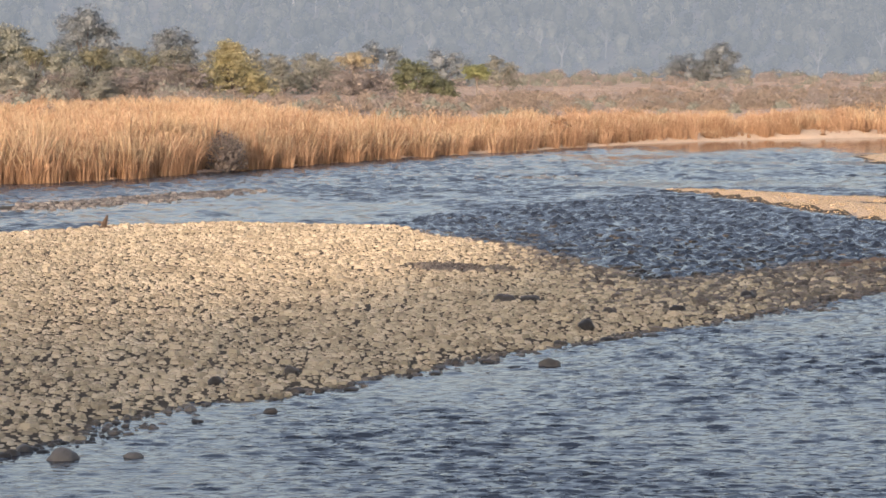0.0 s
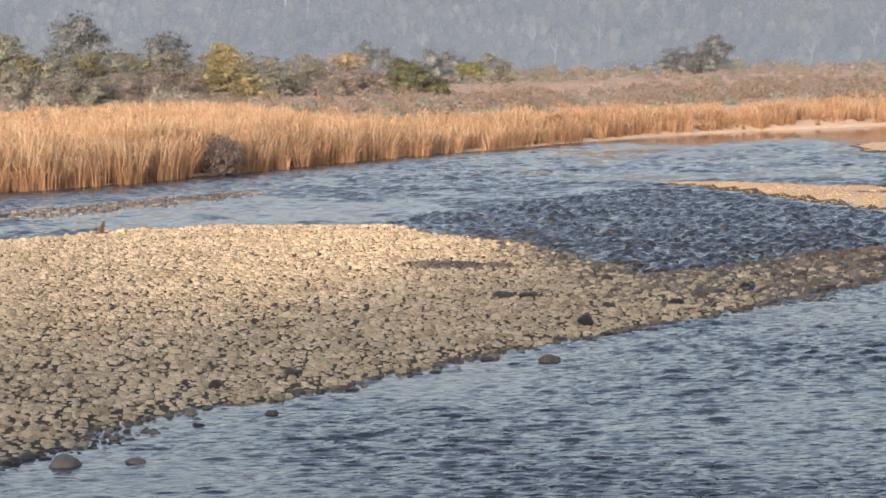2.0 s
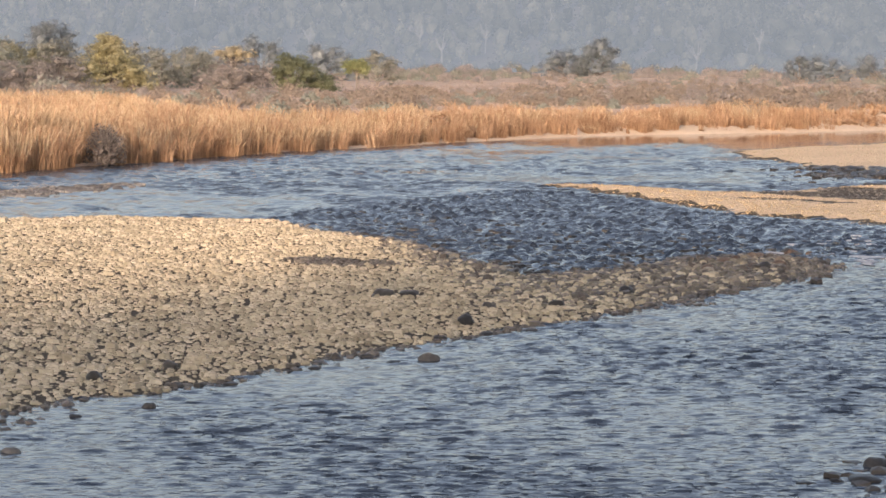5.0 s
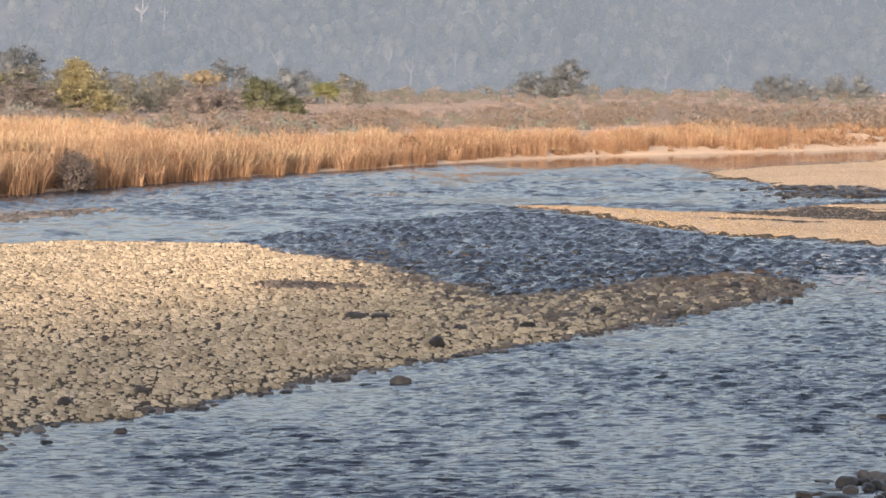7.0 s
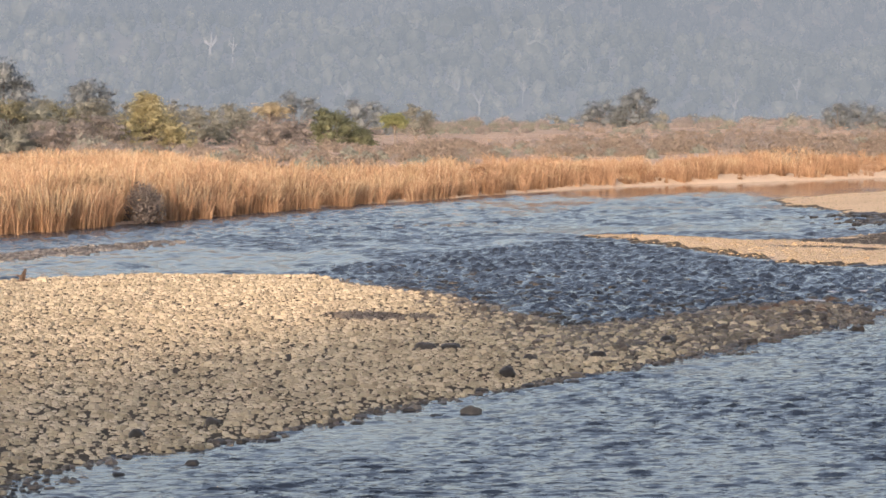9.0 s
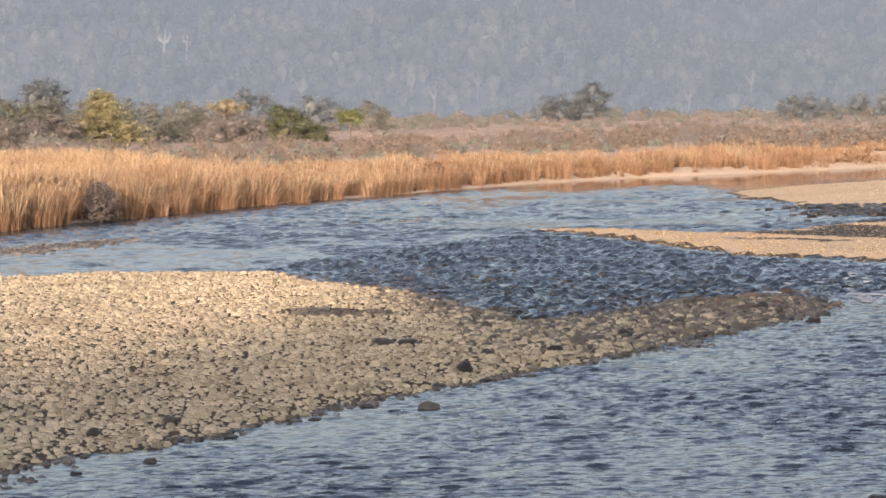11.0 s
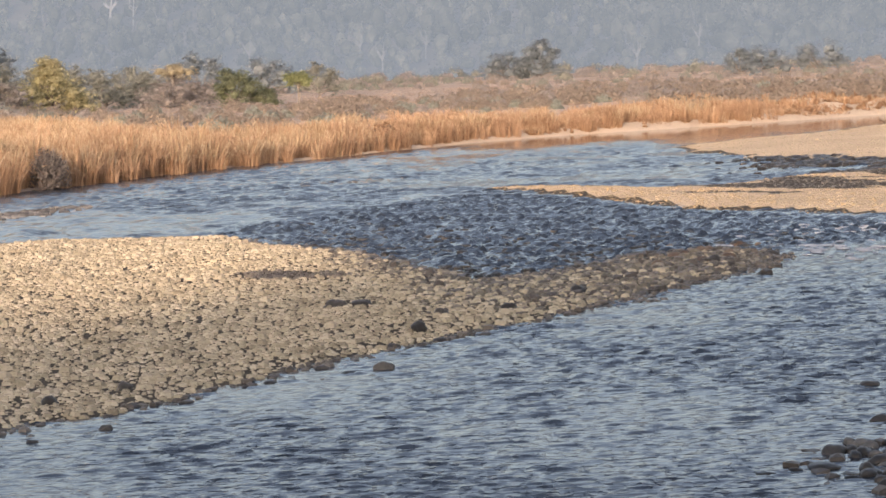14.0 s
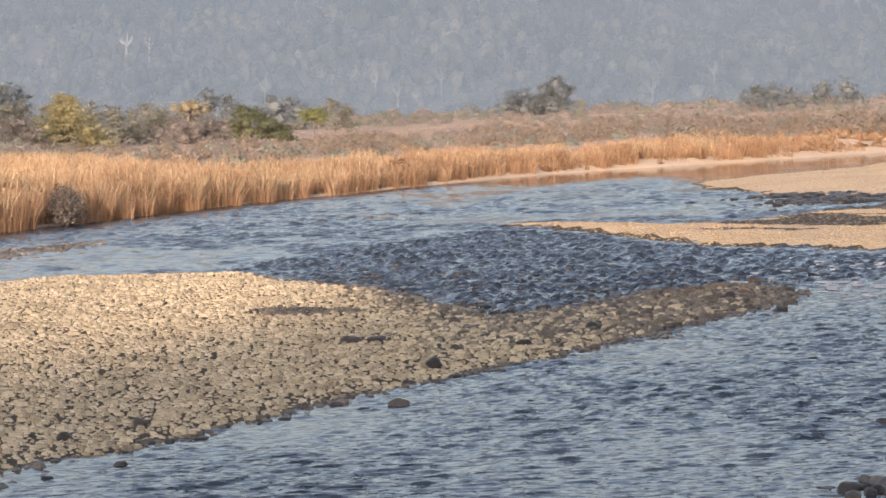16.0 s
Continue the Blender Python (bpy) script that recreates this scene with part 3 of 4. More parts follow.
def shrub(name, label, height, width, leaf, seed, twigs=70, leaves=260, leaf_size=0.4, category="shrub"):
    """A many-stemmed bush: stems fanning from the ground and small sprays between them."""
    rg = np.random.default_rng(seed)
    root = new(name)
    tagged(root, label, category)
    stems = []
    for _ in range(twigs):
        a, o = rg.uniform(0, 6.28), rg.uniform(0.1, 1) ** 0.7
        tip = np.array((math.cos(a) * o * width * 0.5, math.sin(a) * o * width * 0.5, height * rg.uniform(0.6, 1.0) * (1.05 - 0.45 * o * o)))
        m = tip * (0.35, 0.35, 0.5)
        stems.append(tube([(tip[0] * 0.1, tip[1] * 0.1, -0.1), m, tip], [0.05, 0.035, 0.012], 3))
    sv, sf = joined(stems)
    part("bare_wood", mesh_of("bare_wood", sv, sf, TWIG), root)
    d = rg.normal(size=(leaves, 3))
    d /= np.linalg.norm(d, axis=1)[:, None]
    d[:, 2] = np.abs(d[:, 2])
    pts = d * (rg.uniform(0.35, 1.0, leaves) ** 0.5)[:, None] * (width * 0.5, width * 0.5, height * 0.95)
    lump = 0.75 + 0.5 * fbm(pts[:, 0] / width * 5, pts[:, 1] / width * 5, seed % 40)
    pts[:, 2] = pts[:, 2] * lump + 0.1
    cv, cf = leaf_cards(pts, leaf_size * rg.uniform(0.6, 1.5, leaves), rg, 0.65, 0.0, pts - (0, 0, 0.2 * height))
    lobes = [(width * 0.22 * math.cos(q), width * 0.22 * math.sin(q), height * 0.36, width * 0.26, height * rg.uniform(0.38, 0.5)) for q in np.arange(4) * 1.57 + rg.uniform(0, 1.5)]
    hv, hf = hearts(lobes, 0.3 if leaf is TWIG else 0.42, rg)
    part("foliage", mesh_of("foliage", np.vstack((cv, hv)), [cf, hf + len(cv)], leaf), root)
    return root


def on_ground(x, y):
    return float(lie(np.array([float(x)]), np.array([float(y)]))[0][0])


# ======== the cobble bar ========
rg = np.random.default_rng(11)
x, y = strewn(-32, 27, 54, 168, 0.30, rg)
z, b_in = lie(x, y)[:2]
wedge = (x > -0.2 * y) & (x < 0.26 * y)
keep = wedge & (b_in > -0.7 - 1.0 * rg.uniform(0, 1, len(x)) ** 3) & (z > -0.16)
x, y, z = x[keep], y[keep], z[keep]
size = 0.08 + 0.125 * rg.uniform(0, 1, len(x)) ** 1.4 + 0.11 * (rg.uniform(0, 1, len(x)) > 0.95)
size = size * (1 + 0.3 * smooth(3, 10, x) * smooth(98, 110, y))
bar_thing = new("gravel_bar")
tagged(bar_thing, "broad bar of tan and grey river cobbles between two channels", "gravel bar", kind="structure")
single = np.zeros(len(x), bool)
single[np.argsort(y)[:300]] = True
wet = z < 0.0
limb = smooth(3, 10, x) * smooth(98, 110, y)
damp = rg.uniform(0, 1, len(x)) < 0.42 * limb + 0.15 * smooth(11, 16, x) * smooth(98, 110, y)
verge = smooth(5, 0.5, b_in[keep]) * smooth(0, 5, x) * smooth(114, 122, y)
damp |= rg.uniform(0, 1, len(x)) < 0.6 * verge
wet |= rg.uniform(0, 1, len(x)) < 0.32 * limb + 0.3 * verge
wet |= ((x - 0.9) / 2.9) ** 2 + ((y - 124.6 + 0.5 * (x - 0.9)) / 2.6) ** 2 < rg.uniform(0.6, 1.2, len(x))
ONES = np.column_stack((x, y, z, size))[single]
many = ~single
for part_name, choose, m, lab in (("dry_cobbles", many & ~wet & ~damp, COBBLE, "tan and grey rounded cobbles"), ("damp_cobbles", many & ~wet & damp, DAMP_PILE, "damp grey-brown cobbles at the tip of the bar"), ("wet_cobbles", many & wet, WET_PILE, "dark wet cobbles along the waterline")):
    v, f = scatter_stones(x[choose], y[choose], z[choose] - 0.02, size[choose], rg.uniform(0.5, 1.0, choose.sum()), rg, 5)
    tagged(part(part_name, mesh_of(part_name, v, f, m), bar_thing, lab), kind="stuff")

# ======== cobbles on the far bars, the strip and the shoal ========
for name, lab, box, pick, step, m, low in (
    ("gravel_tongue", "sunlit tongue of pale golden cobbles in midstream", (14, 62, 138, 206), 2, 0.31, PALE_COBBLE, -0.10),
    ("gravel_flat", "flat sunlit island of pale sand and fine stones", (37, 90, 205, 338), 3, 0.52, PALE_COBBLE, -0.05),
    ("stone_strip", "thin strip of brown stones barely above the water", (-27, -12, 172, 202), 4, 0.50, BROWN_PILE, -0.28),
    ("shoal_stones", "dark wet stones of a shoal by the near shore", (9, 24, 55, 74), 5, 0.75, WET_PILE, -0.16),
):
    x, y = strewn(box[0], box[1], box[2], box[3], step, rg)
    found = lie(x, y)
    z, inside = found[0], found[pick]
    keep = (inside > -0.8 - 1.2 * rg.uniform(0, 1, len(x)) ** 3) & (x < 0.27 * y) & (z > low) & (z < 1.2)
    x, y, z = x[keep], y[keep], z[keep]
    size = step * (0.24 + 0.42 * rg.uniform(0, 1, len(x)) ** 2) * {"gravel_flat": 0.45, "stone_strip": 1.1}.get(name, 0.8)
    v, f = scatter_stones(x, y, z - 0.03, size, rg.uniform(0.35, 0.7, len(x)), rg, 4)
    if name == "gravel_tongue":
        dark = (z < 0.03) | ((x > 26) & (y > 172) & (fbm(x / 9 + 2, (y + 0.9 * x) / 3.2, 66) > 0.53))
        root = new(name)
        tagged(root, lab, "gravel bar", kind="structure")
        for pn, ch, mm in (("pale_cobbles", ~dark, PALE_COBBLE), ("wet_cobbles", dark, WET_PILE)):
            v, f = scatter_stones(x[ch], y[ch], z[ch] - 0.03, size[ch], rg.uniform(0.35, 0.7, ch.sum()), rg, 5)
            tagged(part(pn, mesh_of(pn, v, f, mm), root), kind="stuff")
    else:
        tagged(new(name, mesh_of(name, v, f, m)), lab, "stones", kind="stuff")

# stones breaking the surface of the shallow rapid and of the faint riffle upstream
x, y = strewn(-4, 46, 108, 196, 0.60, rg)
z, b_in = lie(x, y)[:2]
shallow = inside_by(RAPID, x, y)
keep = (b_in < 0.5) & (b_in > -17 * rg.uniform(0, 1, len(x)) ** 2.6) & (shallow > -1.5) & (y > 107 + 1.92 * (x - 12.3)) & (x < 0.25 * y) & (x > -2 + 6 * rg.uniform(0, 1, len(x)))
x1, y1 = x[keep], y[keep]
x4, y4 = strewn(33, 62, 196, 232, 0.66, rg)
k4 = (x4 < 0.25 * y4) & (rg.uniform(0, 1, len(x4)) < smooth(0.34, 0.52, fbm(x4 / 7, y4 / 5, 12)) * smooth(34, 44, x4))
x1, y1 = np.concatenate((x1, x4[k4])), np.concatenate((y1, y4[k4]))
x2, y2 = strewn(2, 11, 212, 230, 0.62, rg)
keep = np.abs(y2 - 219 - (x2 - 2) * 0.5) < 4.0 * rg.uniform(0, 1, len(x2))
x3, y3 = strewn(-34, -22, 168, 186, 1.1, rg)
keep3 = rg.uniform(0, 1, len(x3)) < 0.35
along, off = rg.triangular(0, 0.45, 1, 900), rg.normal(0, 0.9, 900)
x3 = np.concatenate((x3[keep3], -27.5 + 15 * along + off))
y3 = np.concatenate((y3[keep3], 173 + 28 * along - 0.8 * off + rg.normal(0, 0.8, 900)))
for name, lab, xs, ys in (("rapid_stones", "dark stones breaking the surface of the rapid", x1, y1), ("riffle_stones", "small brown stones in the shallow riffle", np.concatenate((x2[keep], x3)), np.concatenate((y2[keep], y3)))):
    v, f = scatter_stones(xs, ys, -0.04 - 0.07 * (ys > 205) * (xs < 12), rg.uniform(0.16, 0.40, len(xs)) * (1 + 1.1 * smooth(194, 198, ys) * smooth(34, 44, xs)), rg.uniform(0.35, 0.65, len(xs)), rg, 6)
    tagged(new(name, mesh_of(name, v, f, DRENCHED_PILE if name == "rapid_stones" else BROWN_PILE)), lab, "stones", kind="stuff")


# white water where the two channels meet below the bar's tip
fx = np.concatenate((rg.normal(25.5, 1.6, 50), rg.normal(29.5, 2.2, 50)))
fy = np.concatenate((rg.normal(129, 3, 50), rg.normal(139, 5, 50)))
v, f = scatter_stones(fx, fy, np.full(len(fx), 0.03), rg.uniform(0.15, 0.5, len(fx)), rg.uniform(0.10, 0.22, len(fx)), rg, 7)
tagged(new("white_water", mesh_of("white_water", v, f, FOAM, None, True)), "small white caps of broken water in the rapid", "foam", kind="stuff")


# ======== boulders ========
def boulder(x, y, z, long, wide, tall, m, seed, label, group, turn=0.0):
    bm = bmesh.new()
    bmesh.ops.create_icosphere(bm, subdivisions=3, radius=1)
    for v in bm.verts:
        d = v.co.copy()
        v.co *= 1 + 0.26 * noise.noise(d * 1.3 + Vector((seed, 0, 0))) + 0.12 * noise.noise(d * 3.1 + Vector((0, seed, 0)))
        if v.co.z < -0.25:
            v.co.z = -0.25
        v.co.x, v.co.y, v.co.z = v.co.x * long / 2, v.co.y * wide / 2, v.co.z * tall * 0.75
    me = bpy.data.meshes.new("boulder")
    bm.to_mesh(me)
    bm.free()
    me.materials.append(m)
    for p in me.polygons:
        p.use_smooth = True
    ob = new("boulder", me)
    ob.matrix_basis = pose(x, y, z, 0, 0, turn)
    return tagged(ob, label, "boulder", group)


EDGE = "boulders along the water's edge"
for k, (bx, by, lo, wi, ta) in enumerate([(3.3, 86.0, 0.70, 0.5, 0.30), (-4.6, 74.6, 0.40, 0.34, 0.16), (-9.0, 65.8, 0.76, 0.6, 0.36), (-7.35, 66.1, 0.5, 0.4, 0.17),
                                          (2.2, 85.2, 0.5, 0.4, 0.12), (3.9, 92.5, 0.55, 0.45, 0.16), (5.6, 93.9, 0.6, 0.5, 0.14), (7.2, 95.2, 0.5, 0.4, 0.12), (-2.6, 79.7, 0.4, 0.3, 0.10),
                                          (-0.2, 83.7, 0.45, 0.35, 0.10), (-6.4, 72.6, 0.35, 0.3, 0.1), (1.4, 87.0, 0.5, 0.36, 0.14)]):
    boulder(bx, by, 0.0, lo, wi, ta, DRY_BOULDER if k < 4 else WET_STONE, 3.7 * k + 1, "grey rounded boulder with a wet foot in shallow water" if k < 4 else "dark wet rounded boulder standing in shallow water", EDGE, 20 * k % 50)
for k, (bx, by, lo, ta) in enumerate([(2.4, 107.6, 0.95, 0.34), (3.4, 108.0, 0.9, 0.25), (-4.5, 82.5, 0.6, 0.3), (5.0, 96.5, 0.8, 0.4), (6.1, 101.8, 0.6, 0.3), (-6.5, 80.0, 0.5, 0.26), (8.7, 103.0, 0.6, 0.3), (12.0, 109.5, 0.7, 0.3)]):
    boulder(bx, by, on_ground(bx, by) + 0.05, lo, lo * 0.75, ta, WET_STONE, 5.1 * k + 40, "dark brown boulder lying among pale cobbles", "boulders on the bar", 31 * k)
for k in range(22):
    bx, by = 15.0 + 8.5 * rg.uniform(), 0.0
    by = 122 + (bx - 15) * 0.9 + rg.normal() * 2.6
    s = rg.uniform(0.35, 0.85)
    boulder(bx, by, max(on_ground(bx, by), 0), s, s * 0.7, s * 0.45, RED_STONE if k % 3 else WET_STONE, 2.3 * k + 80, "rusty brown boulder at the tip of the gravel bar", "rusty boulders", 40 * k)
for k, (bx, by, lo, ta) in enumerate([(16.4, 76.2, 0.66, 0.20), (15.1, 69.0, 0.6, 0.25), (12.6, 63.9, 0.8, 0.34), (13.2, 63.4, 0.6, 0.3), (11.9, 61.6, 0.95, 0.22), (10.5, 61.1, 0.5, 0.10), (11.2, 61.4, 0.34, 0.12),
                                      (13.4, 62.0, 0.8, 0.36), (12.7, 60.4, 0.6, 0.22), (13.5, 60.2, 0.7, 0.4), (12.9, 59.3, 0.5, 0.2), (14.2, 64.6, 0.6, 0.25), (12.2, 59.9, 0.4, 0.12), (14.0, 61.0, 0.8, 0.4)]):
    boulder(bx + (0.25 if by < 66 else 0.0), by, 0.0, lo, lo * 0.65, ta * 0.75, WET_STONE, 1.9 * k + 150, "dark wet boulder in the shallows of the near shore", "boulders of the near shoal", 27 * k)

for k in range(34):
    by = rg.uniform(58.6, 65.2)
    bx = 13.0 + 0.08 * (by - 62) + abs(rg.normal(0, 0.75))
    s = rg.uniform(0.2, 0.52)
    boulder(bx, by, 0.0, s, s * 0.7, s * 0.42, DRY_BOULDER if k % 3 == 0 else WET_STONE, 2.7 * k + 210, "dark stone with a wet foot in the near shallows", "boulders of the near shoal", 33 * k)

# a short snag on the bar's far edge
stump = new("driftwood_stump")
stump.location = (-18.6, 153.5, on_ground(-18.6, 153.5) - 0.05)
tagged(stump, "small dark driftwood stump stuck on the gravel bar", "driftwood")
v, f = joined([tube([(0, 0, 0), (0.05, 0, 0.35), (0.2, 0, 0.75)], [0.20, 0.15, 0.07]), tube([(0, 0, 0.25), (-0.3, 0.1, 0.45)], [0.10, 0.04])])
part("stem", mesh_of("stem", v, f, DRIFT), stump)
v, f = joined([tube([(-0.5, 0.1, 0.02), (0.0, 0, 0.12), (0.6, -0.1, 0.05)], [0.05, 0.12, 0.05])])
part("root", mesh_of("root", v, f, DRIFT), stump)

# ======== tall dry reeds on the far bank ========
rg = np.random.default_rng(23)
x, y = strewn(-75, 112, 165, 425, 0.62, rg)
found = lie(x, y)
z, inland = found[0], found[6]
start = -0.9 + 1.0 * smooth(4, 26, x) + (1.0 + 1.6 * smooth(4, 26, x)) * fbm(x / 1.8, y / 1.8, 15) + 2.0 * smooth(60, 74, x)
depth = 130 - 116 * smooth(-40, -4, x) + 14 * fbm(x / 8, y / 8, 19)
front = np.clip(inland - start, 0, None)
# reeds grow in tussocks, close together, with dark clefts between them
ux, uy = (x + 1.5 * fbm(x / 3, y / 3, 41)) / 1.75, (y + 2.5 * fbm(x / 3, y / 3, 42)) / 2.4
kx, ky = np.floor(ux), np.floor(uy)
off_x, off_y = ux - kx - 0.5, uy - ky - 0.5
own, other = lattice(kx, ky, 6), lattice(kx, ky, 7)
chance = 0.62 * np.exp(-front / 8) + 0.07
gap = 0.10 * smooth(15, 40, x)
cleft = smooth(0.62, 0.36, np.hypot(off_x, off_y)) * (0.35 + 0.65 * smooth(0.06, 0.2, other))
chance = chance * (cleft + (1 - cleft) * 0.3 * smooth(2, 9, front)) * smooth(0.25 + gap, 0.40 + gap, fbm(x / 2.7 + 5, y / 3.2, 52)) * smooth(3.0, 9.0, (x + 18.4) ** 2 + 0.4 * (y - 231) ** 2)
thin = smooth(56, 72, x)
chance = chance * (1 - thin * (1 - 0.95 * smooth(0.42, 0.56, fbm(x / 4.3, y / 3.0, 53)) * smooth(2.0, 5.0, front) * smooth(112, 98, x)))
keep = (inland > start) & (front < depth) & (rg.uniform(0, 1, len(x)) < chance) & (x > -0.2 * y) & (x < 0.26 * y)
x, y, z, front, own, other, off_x, off_y = (q[keep] for q in (x, y, z, front, own, other, off_x, off_y))
clump = fbm(x / 2.6, y / 2.6, 77)
tall = (1.5 + 1.5 * own + 0.7 * clump + 1.9 * fbm(x / 8, y / 8, 79) + rg.uniform(-0.3, 0.3, len(x)) + 1.3 * (rg.uniform(0, 1, len(x)) > 0.985)) * (1 - 0.36 * smooth(-16, 30, x))
tall = tall * (0.84 + 0.16 * smooth(0.0, 3.0, front)) * (0.95 - 0.34 * smooth(7, 40, front)) * (1 + 0.16 * smooth(-6, -22, x)) * (1 - 0.55 * smooth(50, 72, x))
PER = 48
n = len(x) * PER
cx, cy, cz, ct = (np.repeat(q, PER) for q in (x, y, z, tall))
a, o = rg.uniform(0, 6.28, n), 0.62 * np.sqrt(rg.uniform(0, 1, n))
bx, by = cx + np.cos(a) * o, cy + np.sin(a) * o
h = ct * (0.15 + 0.88 * rg.uniform(0, 1, n) ** 0.65)
a = a + rg.normal(0, 0.8, n)
# each blade rises, arches outwards and hangs over
bent = (np.repeat(front, PER) < 4.0) & (rg.uniform(0, 1, n) < 0.4)
h = np.where(bent, h * rg.uniform(0.4, 0.75, n), h)
arch = (0.05 + 0.3 * bent + 0.42 * rg.uniform(0, 1, n) ** 1.3) * h
sway = 0.16 * h * (fbm(cx / 4, cy / 4, 90) - 0.4)
tilt, toward = np.repeat(0.22 * rg.uniform(0, 1, len(x)) ** 1.5, PER), np.repeat(rg.uniform(0, 6.28, len(x)), PER)
fan_x, fan_y = np.repeat(off_x, PER) * 0.55 * h, np.repeat(off_y, PER) * 0.55 * h
lx, ly = np.cos(a) * arch + sway + fan_x + np.cos(toward) * tilt * h, np.sin(a) * arch + fan_y + np.sin(toward) * tilt * h
droop = np.clip(1.02 - 1.1 * arch / h * rg.uniform(0.2, 1.2, n), 0.4, 1.05)
w = rg.uniform(0.014, 0.032, n)
wa = rg.uniform(0, 3.14, n)
wx, wy = np.cos(wa) * w, np.sin(wa) * w
rings = [np.column_stack((bx + lx * f - q * wx, by + ly * f - q * wy, cz + up)) for f, up in ((0.0, -0.3 + 0 * h), (0.22, 0.55 * h), (0.60, 0.90 * h)) for q in (1, -1)]
v = np.stack(rings + [np.column_stack((bx + lx * 1.25, by + ly * 1.25, cz + h * droop))], 1).reshape(-1, 3)
off = (np.arange(n) * 7)[:, None]
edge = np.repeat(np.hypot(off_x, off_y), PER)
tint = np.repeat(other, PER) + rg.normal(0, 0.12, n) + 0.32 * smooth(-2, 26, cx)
# low front blades and those at tussock edges take the darker hues
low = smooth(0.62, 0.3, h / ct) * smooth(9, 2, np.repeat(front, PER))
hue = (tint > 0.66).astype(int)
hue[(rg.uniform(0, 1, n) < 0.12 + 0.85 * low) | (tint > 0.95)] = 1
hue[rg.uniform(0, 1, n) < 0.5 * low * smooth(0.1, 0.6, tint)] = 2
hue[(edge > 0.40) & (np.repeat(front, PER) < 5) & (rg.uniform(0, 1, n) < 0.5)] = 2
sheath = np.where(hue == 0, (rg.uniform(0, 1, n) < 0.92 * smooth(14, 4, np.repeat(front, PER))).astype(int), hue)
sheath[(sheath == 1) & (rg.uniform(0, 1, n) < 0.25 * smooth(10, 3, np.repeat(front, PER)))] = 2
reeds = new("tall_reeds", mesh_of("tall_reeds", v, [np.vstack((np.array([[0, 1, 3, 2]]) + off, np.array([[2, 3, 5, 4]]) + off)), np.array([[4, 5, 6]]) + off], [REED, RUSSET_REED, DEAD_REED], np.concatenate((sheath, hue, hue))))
tagged(reeds, "dense stand of tall dry golden reeds on the river bank", "reeds", kind="stuff")
# pale seed plumes at the tips
pick = (rg.uniform(0, 1, n) < 0.34) & (h > 0.66 * ct) & (cx < 50) & (edge < 0.5)
tips = np.column_stack((bx + lx * 1.1, by + ly * 1.1, cz + h * np.maximum(droop, 0.85)))[pick]
v, f = leaf_cards(tips - (0, 0, 0.1), rg.uniform(0.25, 0.55, len(tips)), rg, 0.18)
tagged(new("reed_plumes", mesh_of("reed_plumes", v, f, PLUME)), "pale feathery seed plumes on top of the reeds", "reeds", kind="stuff")

# low dry grass on the plain and along the sand
x, y = strewn(-125, 190, 300, 760, 2.6, rg)
inland = inside_by(FAR_LAND, x, y)
keep = (inland > 13) & (x > -0.2 * y) & (x < 0.26 * y) & (rg.uniform(0, 1, len(x)) < 0.15 + 0.6 * smooth(0.45, 0.62, fbm(x / 30, y / 60, 33)))
x, y = x[keep], y[keep]
z = lie(x, y)[0]
k = 4
pts = np.column_stack((np.repeat(x, k) + rg.normal(0, 0.8, len(x) * k), np.repeat(y, k) + rg.normal(0, 0.8, len(x) * k), np.repeat(z, k) + rg.uniform(0.05, 0.4, len(x) * k)))
v, f = leaf_cards(pts, rg.uniform(0.4, 0.9, len(pts)), rg, 0.3)
tagged(new("dry_grass", mesh_of("dry_grass", v, f, STRAW)), "low tufts of straw-coloured grass across the plain", "grass", kind="stuff")

# matted dead reeds lying over the upper part of the sandy bank
x, y = strewn(10, 112, 290, 425, 0.6, rg)
inland = inside_by(FAR_LAND, x, y)
patch = fbm((x + 0.5 * y) / 3.2, y / 2.2, 57)
keep = (inland > 1.3 + 0.8 * rg.uniform(0, 1, len(x))) & (inland < 17) & (x < 0.26 * y) & (rg.uniform(0, 1, len(x)) < (0.35 + 0.55 * smooth(9, 6, inland)) * smooth(0.44, 0.52, patch))
x, y = x[keep], y[keep]
z = lie(x, y)[0]
k = 9
pts = np.column_stack((np.repeat(x, k) + rg.normal(0, 0.3, len(x) * k), np.repeat(y, k) + rg.normal(0, 0.3, len(x) * k), np.repeat(z, k) + np.repeat(rg.uniform(0.2, 0.7, len(x)), k) * rg.uniform(0, 1, len(x) * k)))
v, f = leaf_cards(pts, rg.uniform(0.2, 0.5, len(pts)), rg, 0.35)
tagged(new("reed_litter", mesh_of("reed_litter", v, f, [DEAD_REED, RUSSET_REED], (rg.uniform(0, 1, len(f)) < 0.5).astype(int))), "matted dead russet reeds lying over the sandy bank", "reeds", kind="stuff")

